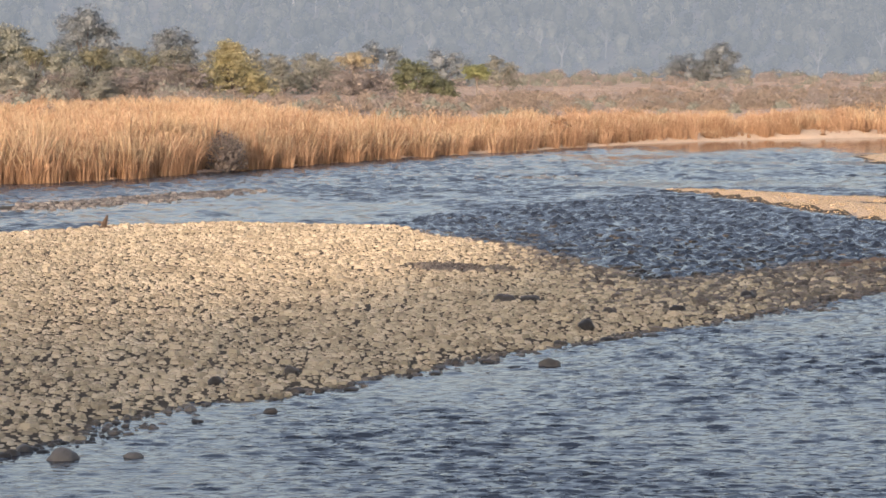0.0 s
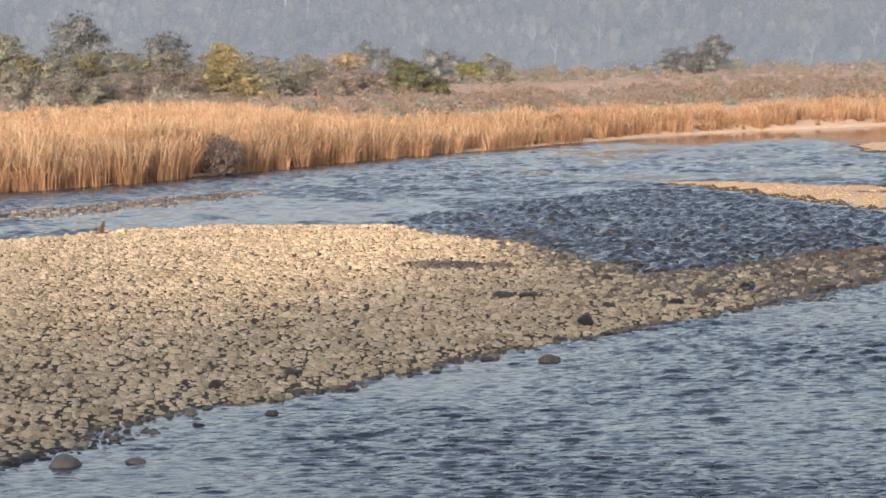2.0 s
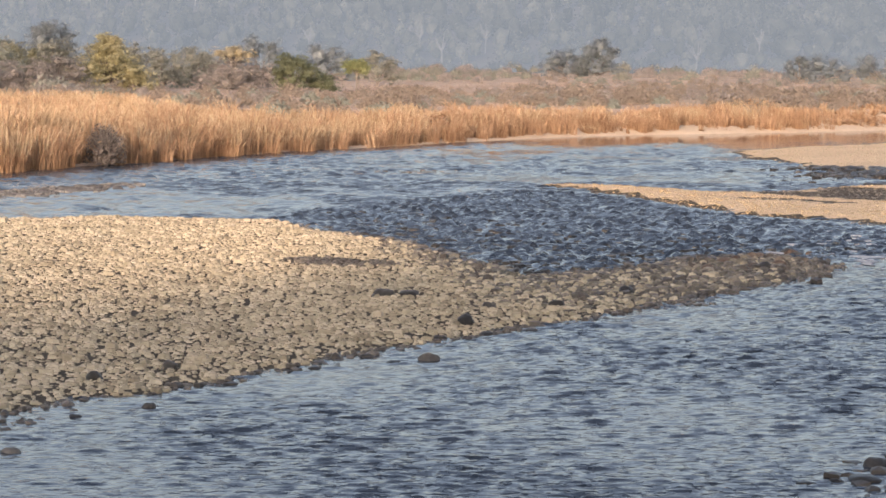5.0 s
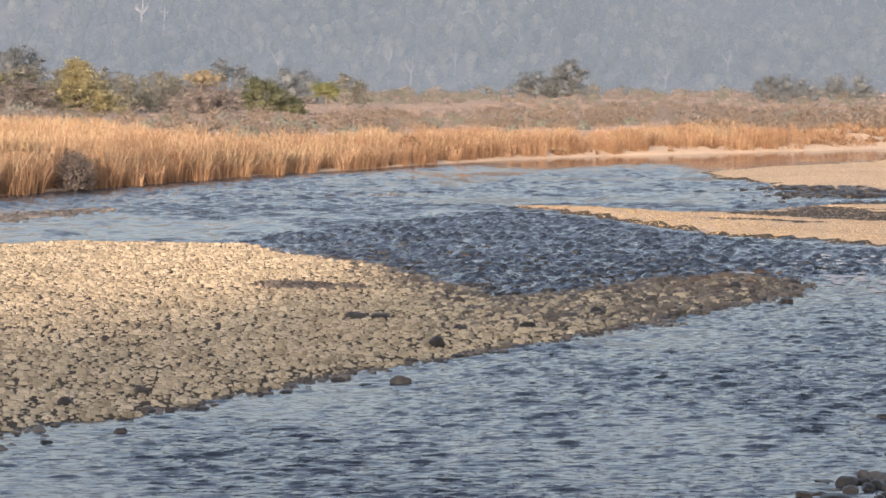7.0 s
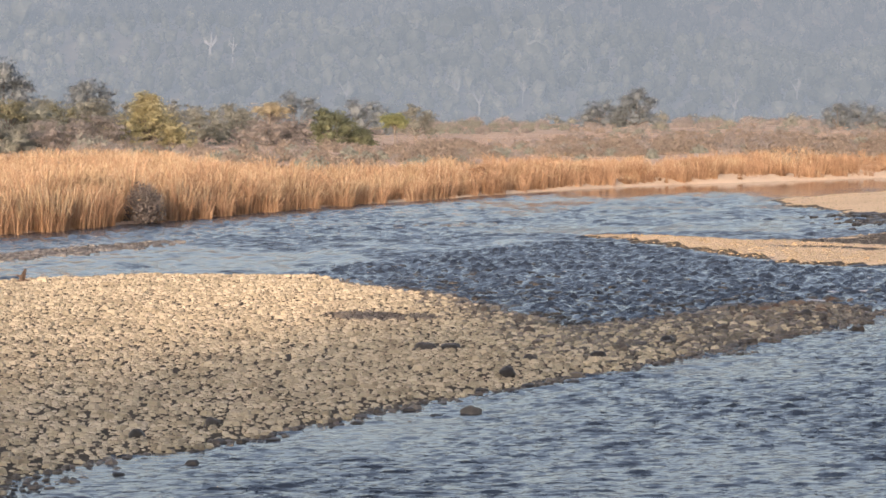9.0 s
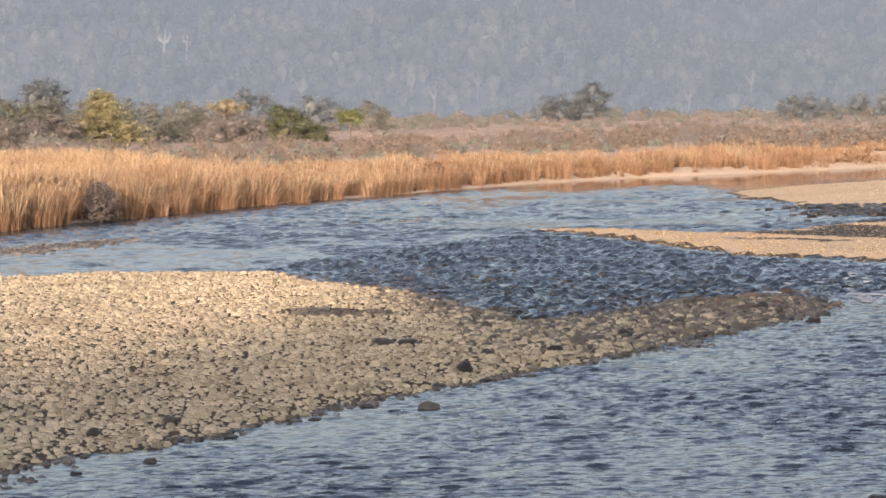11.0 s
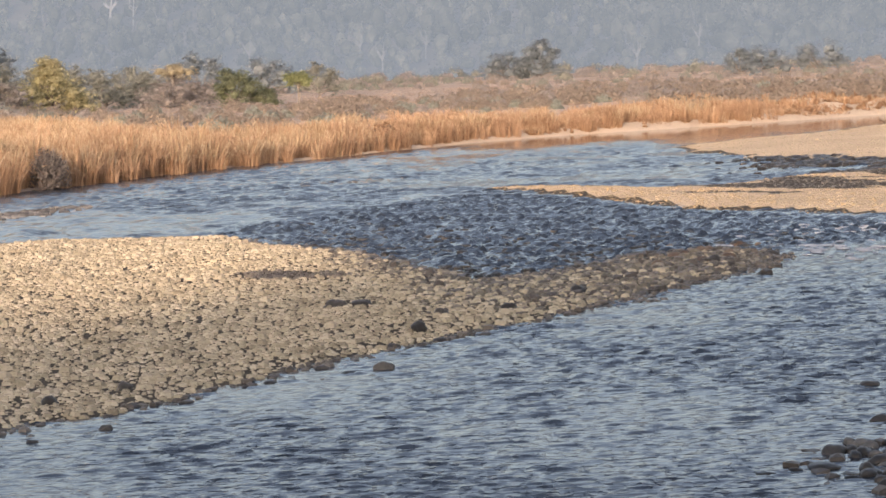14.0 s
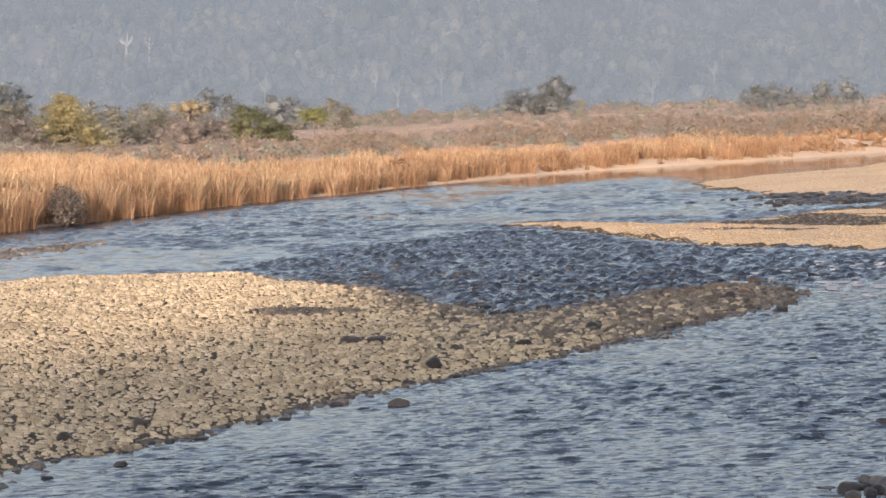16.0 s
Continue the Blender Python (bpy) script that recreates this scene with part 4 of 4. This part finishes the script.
# dead tufts along the sandy edge, each by itself
def grass_tuft(name, label, height, width, blades, m, seed):
    """A fan of bent dead blades, thick at the foot."""
    rg = np.random.default_rng(seed)
    a, o = rg.uniform(0, 6.28, blades), rg.uniform(0, 1, blades)
    h = height * rg.uniform(0.35, 1.0, blades) * (1.1 - 0.5 * o)
    out = 0.5 * width * o
    pieces = []
    for k in range(blades):
        c, s = math.cos(a[k]), math.sin(a[k])
        foot = np.array((0.3 * out[k] * c, 0.3 * out[k] * s, -0.1))
        knee = np.array((0.7 * out[k] * c, 0.7 * out[k] * s, 0.75 * h[k]))
        tip = np.array((1.2 * out[k] * c, 1.2 * out[k] * s, h[k] * rg.uniform(0.7, 1.05)))
        side = np.array((-s, c, 0.0)) * rg.uniform(0.025, 0.05)
        pieces.append((np.array((foot - side, foot + side, knee + side, knee - side, tip - 0.2 * side, tip + 0.2 * side)), np.array(((0, 1, 2, 3), (3, 2, 5, 4)))))
    v, f = joined(pieces)
    return tagged(new(name, mesh_of(name, v, f, m)), label, "reeds", "tufts of the sandy bank")


TUFTS = [grass_tuft("dead_tuft", "small tuft of dead russet reeds on the sandy bank", 1.2, 1.5, 130, DEAD_REED, 61),
         grass_tuft("dead_tuft", "low spreading tuft of dead russet reeds on the sandy bank", 0.7, 2.1, 130, DEAD_REED, 62),
         grass_tuft("dead_tuft", "upright tuft of dead russet reeds on the sandy bank", 1.1, 1.4, 110, DEAD_REED, 63)]
ends = [q for q in SHORE if q[0] > -40 and q[0] < 160]
for k in range(290):
    ex = rg.uniform(8, 112)
    ex = rg.uniform(50, 108) if k % 4 else ex
    ey = float(np.interp(ex, [q[0] for q in ends], [q[1] for q in ends])) + (5.2 + 4.6 * int(rg.integers(3)) + rg.normal(0, 0.7) if ex > 46 else rg.uniform(1.0, 5.0))
    kind = int(rg.integers(3))
    m = pose(ex, ey, on_ground(ex, ey) - 0.04, 0, 0, rg.uniform(0, 360))
    ob = copy_thing(TUFTS[kind], m) if k > 2 else TUFTS[k]
    s = rg.uniform(0.4, 1.0)
    ob.matrix_basis = m @ Matrix.Diagonal((s * rg.uniform(0.8, 1.8), s, s * rg.uniform(0.6, 1.1), 1))

# the grey bush that hangs over the water in front of the reeds
bush = shrub("waterside_bush", "leafless grey bush hanging over the water before the reeds", 3.5, 3.7, DARK_TWIG, 5, 320, 1500, 0.2)
bush.location = (-17.9, 232.0, 0.15)
dome = shrub("reed_mound", "rounded brown dome of matted dead reeds", 2.4, 3.2, DEAD_REED, 8, 60, 500, 0.4, "reeds")
dome.location = (12.6, 299.5, 0.7)

# ======== trees of the plain ========
def plant(rows, first):
    """Trees from rows of: name, label, x, y, height, width, leaf, lobes, sprays a lobe, bare stem, flat top."""
    for k, (name, lab, tx, ty, th, tw, leaf, lobes, each, low, top) in enumerate(rows):
        tree(name, lab, tx, ty, th, tw, leaf, first + 7 * k, lobes, each, 0.035 * th + 0.35, low, "tree", top, 0.85 if name == "yellow_tree" else 0.0)


# the wood at the edge of the plain
plant([
    ("broadleaf_tree", "large dark grey-green tree at the wood's edge", -93, 590, 17.5, 17.0, LEAF_DARK, 15, 180, 0.05, False),
    ("broadleaf_tree", "dark grey-green tree deep in the wood", -104, 600, 18.0, 17.0, LEAF_DARK, 14, 160, 0.05, False),
    ("broadleaf_tree", "dark grey-green tree with a dense low crown", -79, 575, 11.5, 14.0, LEAF_DARK, 12, 160, 0.05, False),
    ("broadleaf_tree", "olive tree with yellowing top leaves", -69, 590, 10.5, 14.0, LEAF_DARK, 11, 150, 0.05, False),
    ("yellowing_tree", "olive and yellow tree among grey shrubs", -73, 584, 11.5, 9.0, LEAF_OLIVE, 6, 90, 0.3, True),
    ("yellowing_tree", "dark tree with a few yellowing sprays", -83, 572, 11.8, 7.0, LEAF_OLIVE, 5, 80, 0.3, True),
    ("dusty_tree", "low dusty grey-green tree before the wood", -86, 560, 8.5, 15.0, LEAF_GREY, 11, 150, 0.02, False),
    ("broadleaf_tree", "low grey-green tree hemming the wood", -98, 566, 10.0, 15.0, LEAF_DARK, 12, 150, 0.02, False),
    ("dusty_tree", "low grey-green bushy tree at the reeds' edge", -70, 556, 6.8, 13.0, LEAF_GREY, 10, 140, 0.02, False),
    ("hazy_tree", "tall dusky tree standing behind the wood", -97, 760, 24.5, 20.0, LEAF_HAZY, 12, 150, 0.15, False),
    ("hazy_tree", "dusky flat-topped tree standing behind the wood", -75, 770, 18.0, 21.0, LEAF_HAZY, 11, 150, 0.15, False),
    ("dusty_tree", "dusty grey-green tree with a rounded crown", -62, 640, 12.5, 16.0, LEAF_GREY, 11, 140, 0.05, False),
    ("bare_tree", "broad half-bare grey-brown tree with fine twigs", -55, 585, 8.0, 14.0, LEAF_DUST, 11, 160, 0.05, False),
    ("bare_tree", "half-bare grey-brown tree beside the wood", -65, 570, 7.5, 11.0, LEAF_DUST, 9, 140, 0.05, False),
], 100)
# single trees of the plain
plant([
    ("yellow_tree", "bright yellow-green tapered tree on the plain", -45.6, 600, 14.2, 19.0, LEAF_YELLOW, 22, 130, 0.06, False),
    ("yellow_tree", "low yellow-green side growth of the bright tree", -39.9, 598, 6.6, 9.0, LEAF_YELLOW, 7, 100, 0.05, False),
    ("dusty_tree", "dusty green tree with an airy crown", -37, 655, 10.0, 13.0, LEAF_GREY, 10, 130, 0.08, False),
    ("dusty_tree", "small dusty green tree", -29.5, 680, 9.5, 11.0, LEAF_GREY, 9, 120, 0.08, False),
    ("ochre_tree", "bare grey tree with an ochre leaf cap", -20.6, 640, 7.6, 15.0, TWIG, 12, 130, 0.08, False),
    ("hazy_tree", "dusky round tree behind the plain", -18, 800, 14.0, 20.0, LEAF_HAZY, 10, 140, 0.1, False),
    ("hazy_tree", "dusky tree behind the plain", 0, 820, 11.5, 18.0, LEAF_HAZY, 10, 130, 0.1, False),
    ("green_tree", "dark green leafy tree on the dry plain", -6.0, 585, 8.6, 11.5, LEAF_GREEN, 13, 150, 0.15, False),
    ("green_tree", "low dark green tree on the dry plain", 0.0, 590, 4.6, 7.5, LEAF_GREEN, 7, 90, 0.1, False),
    ("small_tree", "small tree with a bright green cap and bare stem", 7.2, 582, 7.0, 7.6, LEAF_BRIGHT, 9, 110, 0.5, True),
    ("dusty_tree", "grey-green tree behind the small bright one", 14.0, 710, 9.5, 11.0, LEAF_GREY, 8, 120, 0.1, False),
], 177)
# trees that fill the wood
plant([
    ("dusty_tree", "grey-green tree filling the wood's edge", -72, 630, 12.5, 15.0, LEAF_GREY, 11, 130, 0.05, False),
    ("dusty_tree", "olive-grey tree filling the wood's edge", -65, 615, 11.6, 14.0, LEAF_OLIVE, 10, 120, 0.05, False),
    ("dusty_tree", "dusty spreading tree behind bare shrubs", -52, 660, 12.6, 16.0, LEAF_GREY, 11, 130, 0.05, False),
    ("dusty_tree", "low dusty tree beside the yellow one", -45, 690, 11.0, 15.0, LEAF_GREY, 10, 130, 0.05, False),
    ("bare_tree", "low half-bare grey-brown tree at the wood's edge", -76, 560, 6.5, 12.0, LEAF_DUST, 9, 120, 0.03, False),
    ("bare_tree", "low leafless tree in the scrub", -60, 562, 6.0, 12.0, TWIG, 9, 120, 0.03, False),
    ("dusty_tree", "hazy olive-grey tree behind the yellow one", -33, 740, 11.0, 16.0, LEAF_GREY, 10, 120, 0.05, False),
    ("bare_tree", "low leafless tree under an ochre crown", -21, 626, 5.6, 14.0, TWIG, 9, 120, 0.03, False),
    ("bare_tree", "low leafless grey tree on the plain", -14, 640, 6.0, 12.0, TWIG, 9, 110, 0.03, False),
], 254)
# trees far across the plain, with haze painted into their leaf colour
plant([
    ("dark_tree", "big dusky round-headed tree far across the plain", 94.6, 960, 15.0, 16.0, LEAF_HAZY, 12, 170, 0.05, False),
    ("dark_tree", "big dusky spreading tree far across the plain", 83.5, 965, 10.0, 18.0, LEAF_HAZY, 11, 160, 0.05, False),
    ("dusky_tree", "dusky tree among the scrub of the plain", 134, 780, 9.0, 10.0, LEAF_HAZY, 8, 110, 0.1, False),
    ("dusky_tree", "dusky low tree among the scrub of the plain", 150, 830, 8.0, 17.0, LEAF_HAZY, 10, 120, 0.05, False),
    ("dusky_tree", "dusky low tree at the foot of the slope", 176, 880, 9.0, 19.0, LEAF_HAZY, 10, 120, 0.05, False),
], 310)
cap = tree("ochre_tree", "ochre-leaved flat crown above bare branches", -20.2, 634, 9.5, 10.5, LEAF_ORANGE, 903, 9, 90, 0.5, 0.68, "tree", True)

# ======== scrub of the plain ========
KINDS = [shrub("grey_shrub", "leafless grey-brown shrub on the dry plain", 2.6, 4.5, TWIG, 31, 12, 340, 0.42),
         shrub("dark_shrub", "low dark evergreen shrub on the dry plain", 2.0, 3.6, LEAF_DARK, 32, 12, 340, 0.40),
         shrub("brown_shrub", "brown dry shrub on the dry plain", 2.4, 5.0, SCRUB, 33, 12, 340, 0.44),
         shrub("dusty_shrub", "dusty grey-green shrub on the dry plain", 3.0, 5.5, LEAF_GREY, 34, 12, 340, 0.44)]
for s in KINDS:
    tagged(s, group="scrub of the plain")
rg = np.random.default_rng(41)
spots = []
for lo, hi, y0, y1, count, mix, big in (
        (-0.175, -0.075, 460, 570, 55, (0, 2, 2, 3, 1), 1.0), (-0.10, 0.04, 410, 560, 130, (2, 2, 2, 2, 1, 0), 0.75), (0.04, 0.10, 415, 570, 60, (2, 2, 2, 0), 0.65), (0.0, 0.25, 820, 1000, 100, (0, 0, 0, 3), 0.8),
        (0.07, 0.16, 420, 600, 100, (2, 2, 0, 2, 2), 0.75), (0.07, 0.25, 610, 860, 130, (0, 0, 0, 2, 3), 0.6), (0.14, 0.25, 385, 540, 140, (2, 2, 2, 0), 0.7), (-0.17, 0.0, 800, 940, 40, (3, 0, 3, 0), 0.9),
        (-0.06, 0.06, 770, 860, 50, (0, 0, 1, 0), 0.6), (0.12, 0.25, 560, 760, 24, (0, 0, 2, 1), 0.7), (0.0, 0.26, 960, 1150, 110, (0, 3, 0, 0), 0.9), (0.02, 0.26, 1000, 1160, 60, (0, 0, 3), 1.3), (-0.18, 0.0, 900, 1140, 40, (0, 3), 1.1)):
    for _ in range(count):
        yy = rg.uniform(y0, y1)
        spots.append((yy * rg.uniform(lo, hi), yy, mix[rg.integers(len(mix))], rg.uniform(0.6, 1.4) * big))
for _ in range(44):
    yy = rg.uniform(380, 520)
    spots.append((yy * rg.uniform(0.04, 0.24), yy, 1, rg.uniform(0.5, 0.95)))
for _ in range(46):
    yy = rg.uniform(345, 430)
    spots.append((yy * rg.uniform(-0.17, 0.06), yy, (1, 2, 2, 2)[rg.integers(4)], rg.uniform(0.5, 1.0)))
for k in range(150):
    ex = rg.uniform(50, 112)
    ey = float(np.interp(ex, [q[0] for q in SHORE], [q[1] for q in SHORE])) + rg.uniform(15, 48)
    spots.append((ex, ey, (2, 2, 0, 2, 2)[k % 5], rg.uniform(0.4, 0.7) if k % 3 == 0 else rg.uniform(0.75, 1.1)))
sxy = np.array(spots)
heights, inl = lie(sxy[:, 0], sxy[:, 1])[0], np.full(len(spots), 20.0)
inl[:-150] = inside_by(FAR_LAND, sxy[:-150, 0], sxy[:-150, 1])
order = sorted(range(len(spots)), key=lambda q: spots[q][1])
made, rest = collections.Counter(), []
for q in order:
    ex, ey, kind, size = spots[q]
    if inl[q] < 9:
        continue
    m = pose(ex, ey, heights[q] - 0.05, 0, 0, rg.uniform(0, 360))
    grown = m @ Matrix.Diagonal((size, size, size * rg.uniform(0.8, 1.15), 1))
    if made[kind] < 280:
        ob = copy_thing(KINDS[kind], m) if made[kind] else KINDS[kind]
        ob.matrix_basis = grown
    else:
        rest.append((kind, np.array(grown)))
    made[kind] += 1
# the farthest scrub stays one mass
far_v, far_f, far_m, off = [], [], [], 0
for kind, grown in rest:
    me = next(c for c in KINDS[kind].children if c.name.startswith("foliage")).data
    co = np.empty(3 * len(me.vertices), np.float32)
    me.vertices.foreach_get("co", co)
    quads = np.arange(4 * 340).reshape(-1, 4)
    far_v.append(co.reshape(-1, 3)[:1360] @ grown[:3, :3].T + grown[:3, 3])
    far_f.append(quads + off)
    far_m.append(np.full(340, kind))
    off += 1360
if rest:
    mats = [TWIG, LEAF_DARK, SCRUB, LEAF_GREY]
    tagged(new("far_scrub", mesh_of("far_scrub", np.vstack(far_v), np.vstack(far_f), mats, np.concatenate(far_m))), "grey and brown scrub far across the plain", "scrub", kind="stuff")

# ======== the wooded slope beyond, in haze ========
hx, hy = spaced((-900, 1201, 40)), spaced((1100, 3400, 40))
X, Y = np.meshgrid(hx, hy)


def slope(x, y):
    foot = 1190 + 60 * (fbm(x / 260, 0 * x, 5) - 0.5) * 2
    return 1.5 + np.clip(y - foot, 0, None) * 0.155 + 45 * (fbm(x / 230, y / 230, 17) - 0.5) * smooth(0, 350, y - foot) - 3 * smooth(30, -30, y - foot)


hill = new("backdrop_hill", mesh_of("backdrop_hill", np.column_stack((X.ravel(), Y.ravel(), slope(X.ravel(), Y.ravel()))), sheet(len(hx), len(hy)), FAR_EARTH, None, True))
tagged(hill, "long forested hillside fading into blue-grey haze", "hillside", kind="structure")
x, y = strewn(-420, 540, 1120, 1920, 11.5, rg)
keep = (x > -0.21 * y) & (x < 0.27 * y)
x, y = x[keep], y[keep]
z = slope(x, y)
# every crown: an upright heart with many small outward sprays about it
bulk = smooth(0.3, 0.7, fbm(x / 45, y / 110, 27))
r = 1.6 + rg.uniform(0.6, 3.4, len(x)) + 4.2 * bulk * rg.uniform(0.2, 1.0, len(x)) ** 1.5
tall = (4 + r * rg.uniform(1.0, 2.1, len(x)) + 3 * rg.uniform(0, 1, len(x)) ** 2) * (0.45 + 0.55 * smooth(1120, 1230, y))
SPRAYS = 44
d = rg.normal(size=(len(x), SPRAYS, 3))
d /= np.linalg.norm(d, axis=2)[:, :, None]
ragged = 0.62 + 0.5 * rg.uniform(0, 1, (len(x), SPRAYS, 1)) * (0.5 + lattice(np.floor(3 * d[:, :, :1]), np.floor(3 * d[:, :, 2:]), 5))
spray = np.stack((x, y, z + 0.5 * tall), -1)[:, None] + d * ragged * np.stack((r, r, 0.5 * tall), -1)[:, None]
for far_up, m, lab in ((False, FAR_LEAF, "hazy grey-green forest at the foot of the far slope"), (True, HIGH_LEAF, "forest high on the far slope, pale blue-grey with painted haze")):
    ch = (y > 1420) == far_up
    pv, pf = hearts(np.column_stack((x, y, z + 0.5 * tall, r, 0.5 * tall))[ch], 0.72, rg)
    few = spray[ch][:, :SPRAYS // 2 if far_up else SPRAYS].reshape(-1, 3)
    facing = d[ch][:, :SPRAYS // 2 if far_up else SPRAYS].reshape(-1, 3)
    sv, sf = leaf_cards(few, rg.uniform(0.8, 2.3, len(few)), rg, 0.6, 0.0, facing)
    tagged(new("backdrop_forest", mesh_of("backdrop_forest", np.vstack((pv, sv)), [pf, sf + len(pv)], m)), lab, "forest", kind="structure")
pick = rg.integers(0, len(x), 190)
pick = pick[y[pick] > 1230]
pieces = []
for q in pick:
    tz, hgt = z[q], rg.uniform(6, 12)
    lean = rg.normal(0, 1.6)
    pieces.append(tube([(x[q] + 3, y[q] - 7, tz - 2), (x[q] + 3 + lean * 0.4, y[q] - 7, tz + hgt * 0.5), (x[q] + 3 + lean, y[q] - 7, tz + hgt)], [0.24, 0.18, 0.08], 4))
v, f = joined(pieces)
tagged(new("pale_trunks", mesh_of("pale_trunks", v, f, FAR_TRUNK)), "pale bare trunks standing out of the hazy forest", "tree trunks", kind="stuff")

# a few pale, forked, bare trees that stand out on the slope
for k, (ex, ey, ez, big) in enumerate([(-69.7, 1312, 33.6, 1.15), (-59.4, 1318, 34.7, 0.8), (27.4, 1362, 43.5, 0.8), (100.5, 1238, 18.5, 1.1), (-5.7, 1192, 11.5, 1.0),
                                       (50, 1174, 7.5, 1.0), (70.4, 1208, 13, 0.9), (42, 1208, 13, 0.8), (187.6, 1198, 11, 0.9), (215.4, 1250, 18.6, 0.9), (152.8, 1140, 4, 1.0)]):
    rg = np.random.default_rng(300 + k)
    snag = new("pale_bare_tree")
    snag.location = (ex, ey, ez)
    tagged(snag, "pale forked bare tree standing out of the hazy forest", "tree", "pale bare trees of the slope")
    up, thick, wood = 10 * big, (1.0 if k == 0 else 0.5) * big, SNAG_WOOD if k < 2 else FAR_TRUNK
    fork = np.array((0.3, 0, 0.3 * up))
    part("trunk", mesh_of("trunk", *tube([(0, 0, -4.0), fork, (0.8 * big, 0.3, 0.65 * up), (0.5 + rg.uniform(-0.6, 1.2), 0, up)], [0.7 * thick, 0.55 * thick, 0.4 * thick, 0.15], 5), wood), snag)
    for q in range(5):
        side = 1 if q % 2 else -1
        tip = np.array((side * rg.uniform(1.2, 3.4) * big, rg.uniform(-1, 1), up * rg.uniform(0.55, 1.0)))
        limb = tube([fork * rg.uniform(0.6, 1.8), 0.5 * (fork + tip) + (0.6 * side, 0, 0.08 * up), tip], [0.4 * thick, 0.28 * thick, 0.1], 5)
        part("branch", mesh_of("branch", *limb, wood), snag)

# ======== the nearest cobbles, one by one ========
rg = np.random.default_rng(57)
shapes = []
for k in range(12):
    v, q, t = stone_shape(8, rg)
    shapes.append([mesh_of("cobble", v, [q, t], m, None, True) for m in (COBBLE_ONE, WET_STONE)])
for (ex, ey, ez, size) in ONES:
    ob = part("cobble", shapes[rg.integers(12)][1 if ez < 0.0 else 0], bar_thing)
    ob.matrix_basis = pose(ex, ey, ez - 0.02, rg.uniform(-8, 8), rg.uniform(-8, 8), rg.uniform(0, 360)) @ Matrix.Diagonal((size, size * rg.uniform(0.6, 1), size * rg.uniform(0.45, 0.85), 1))
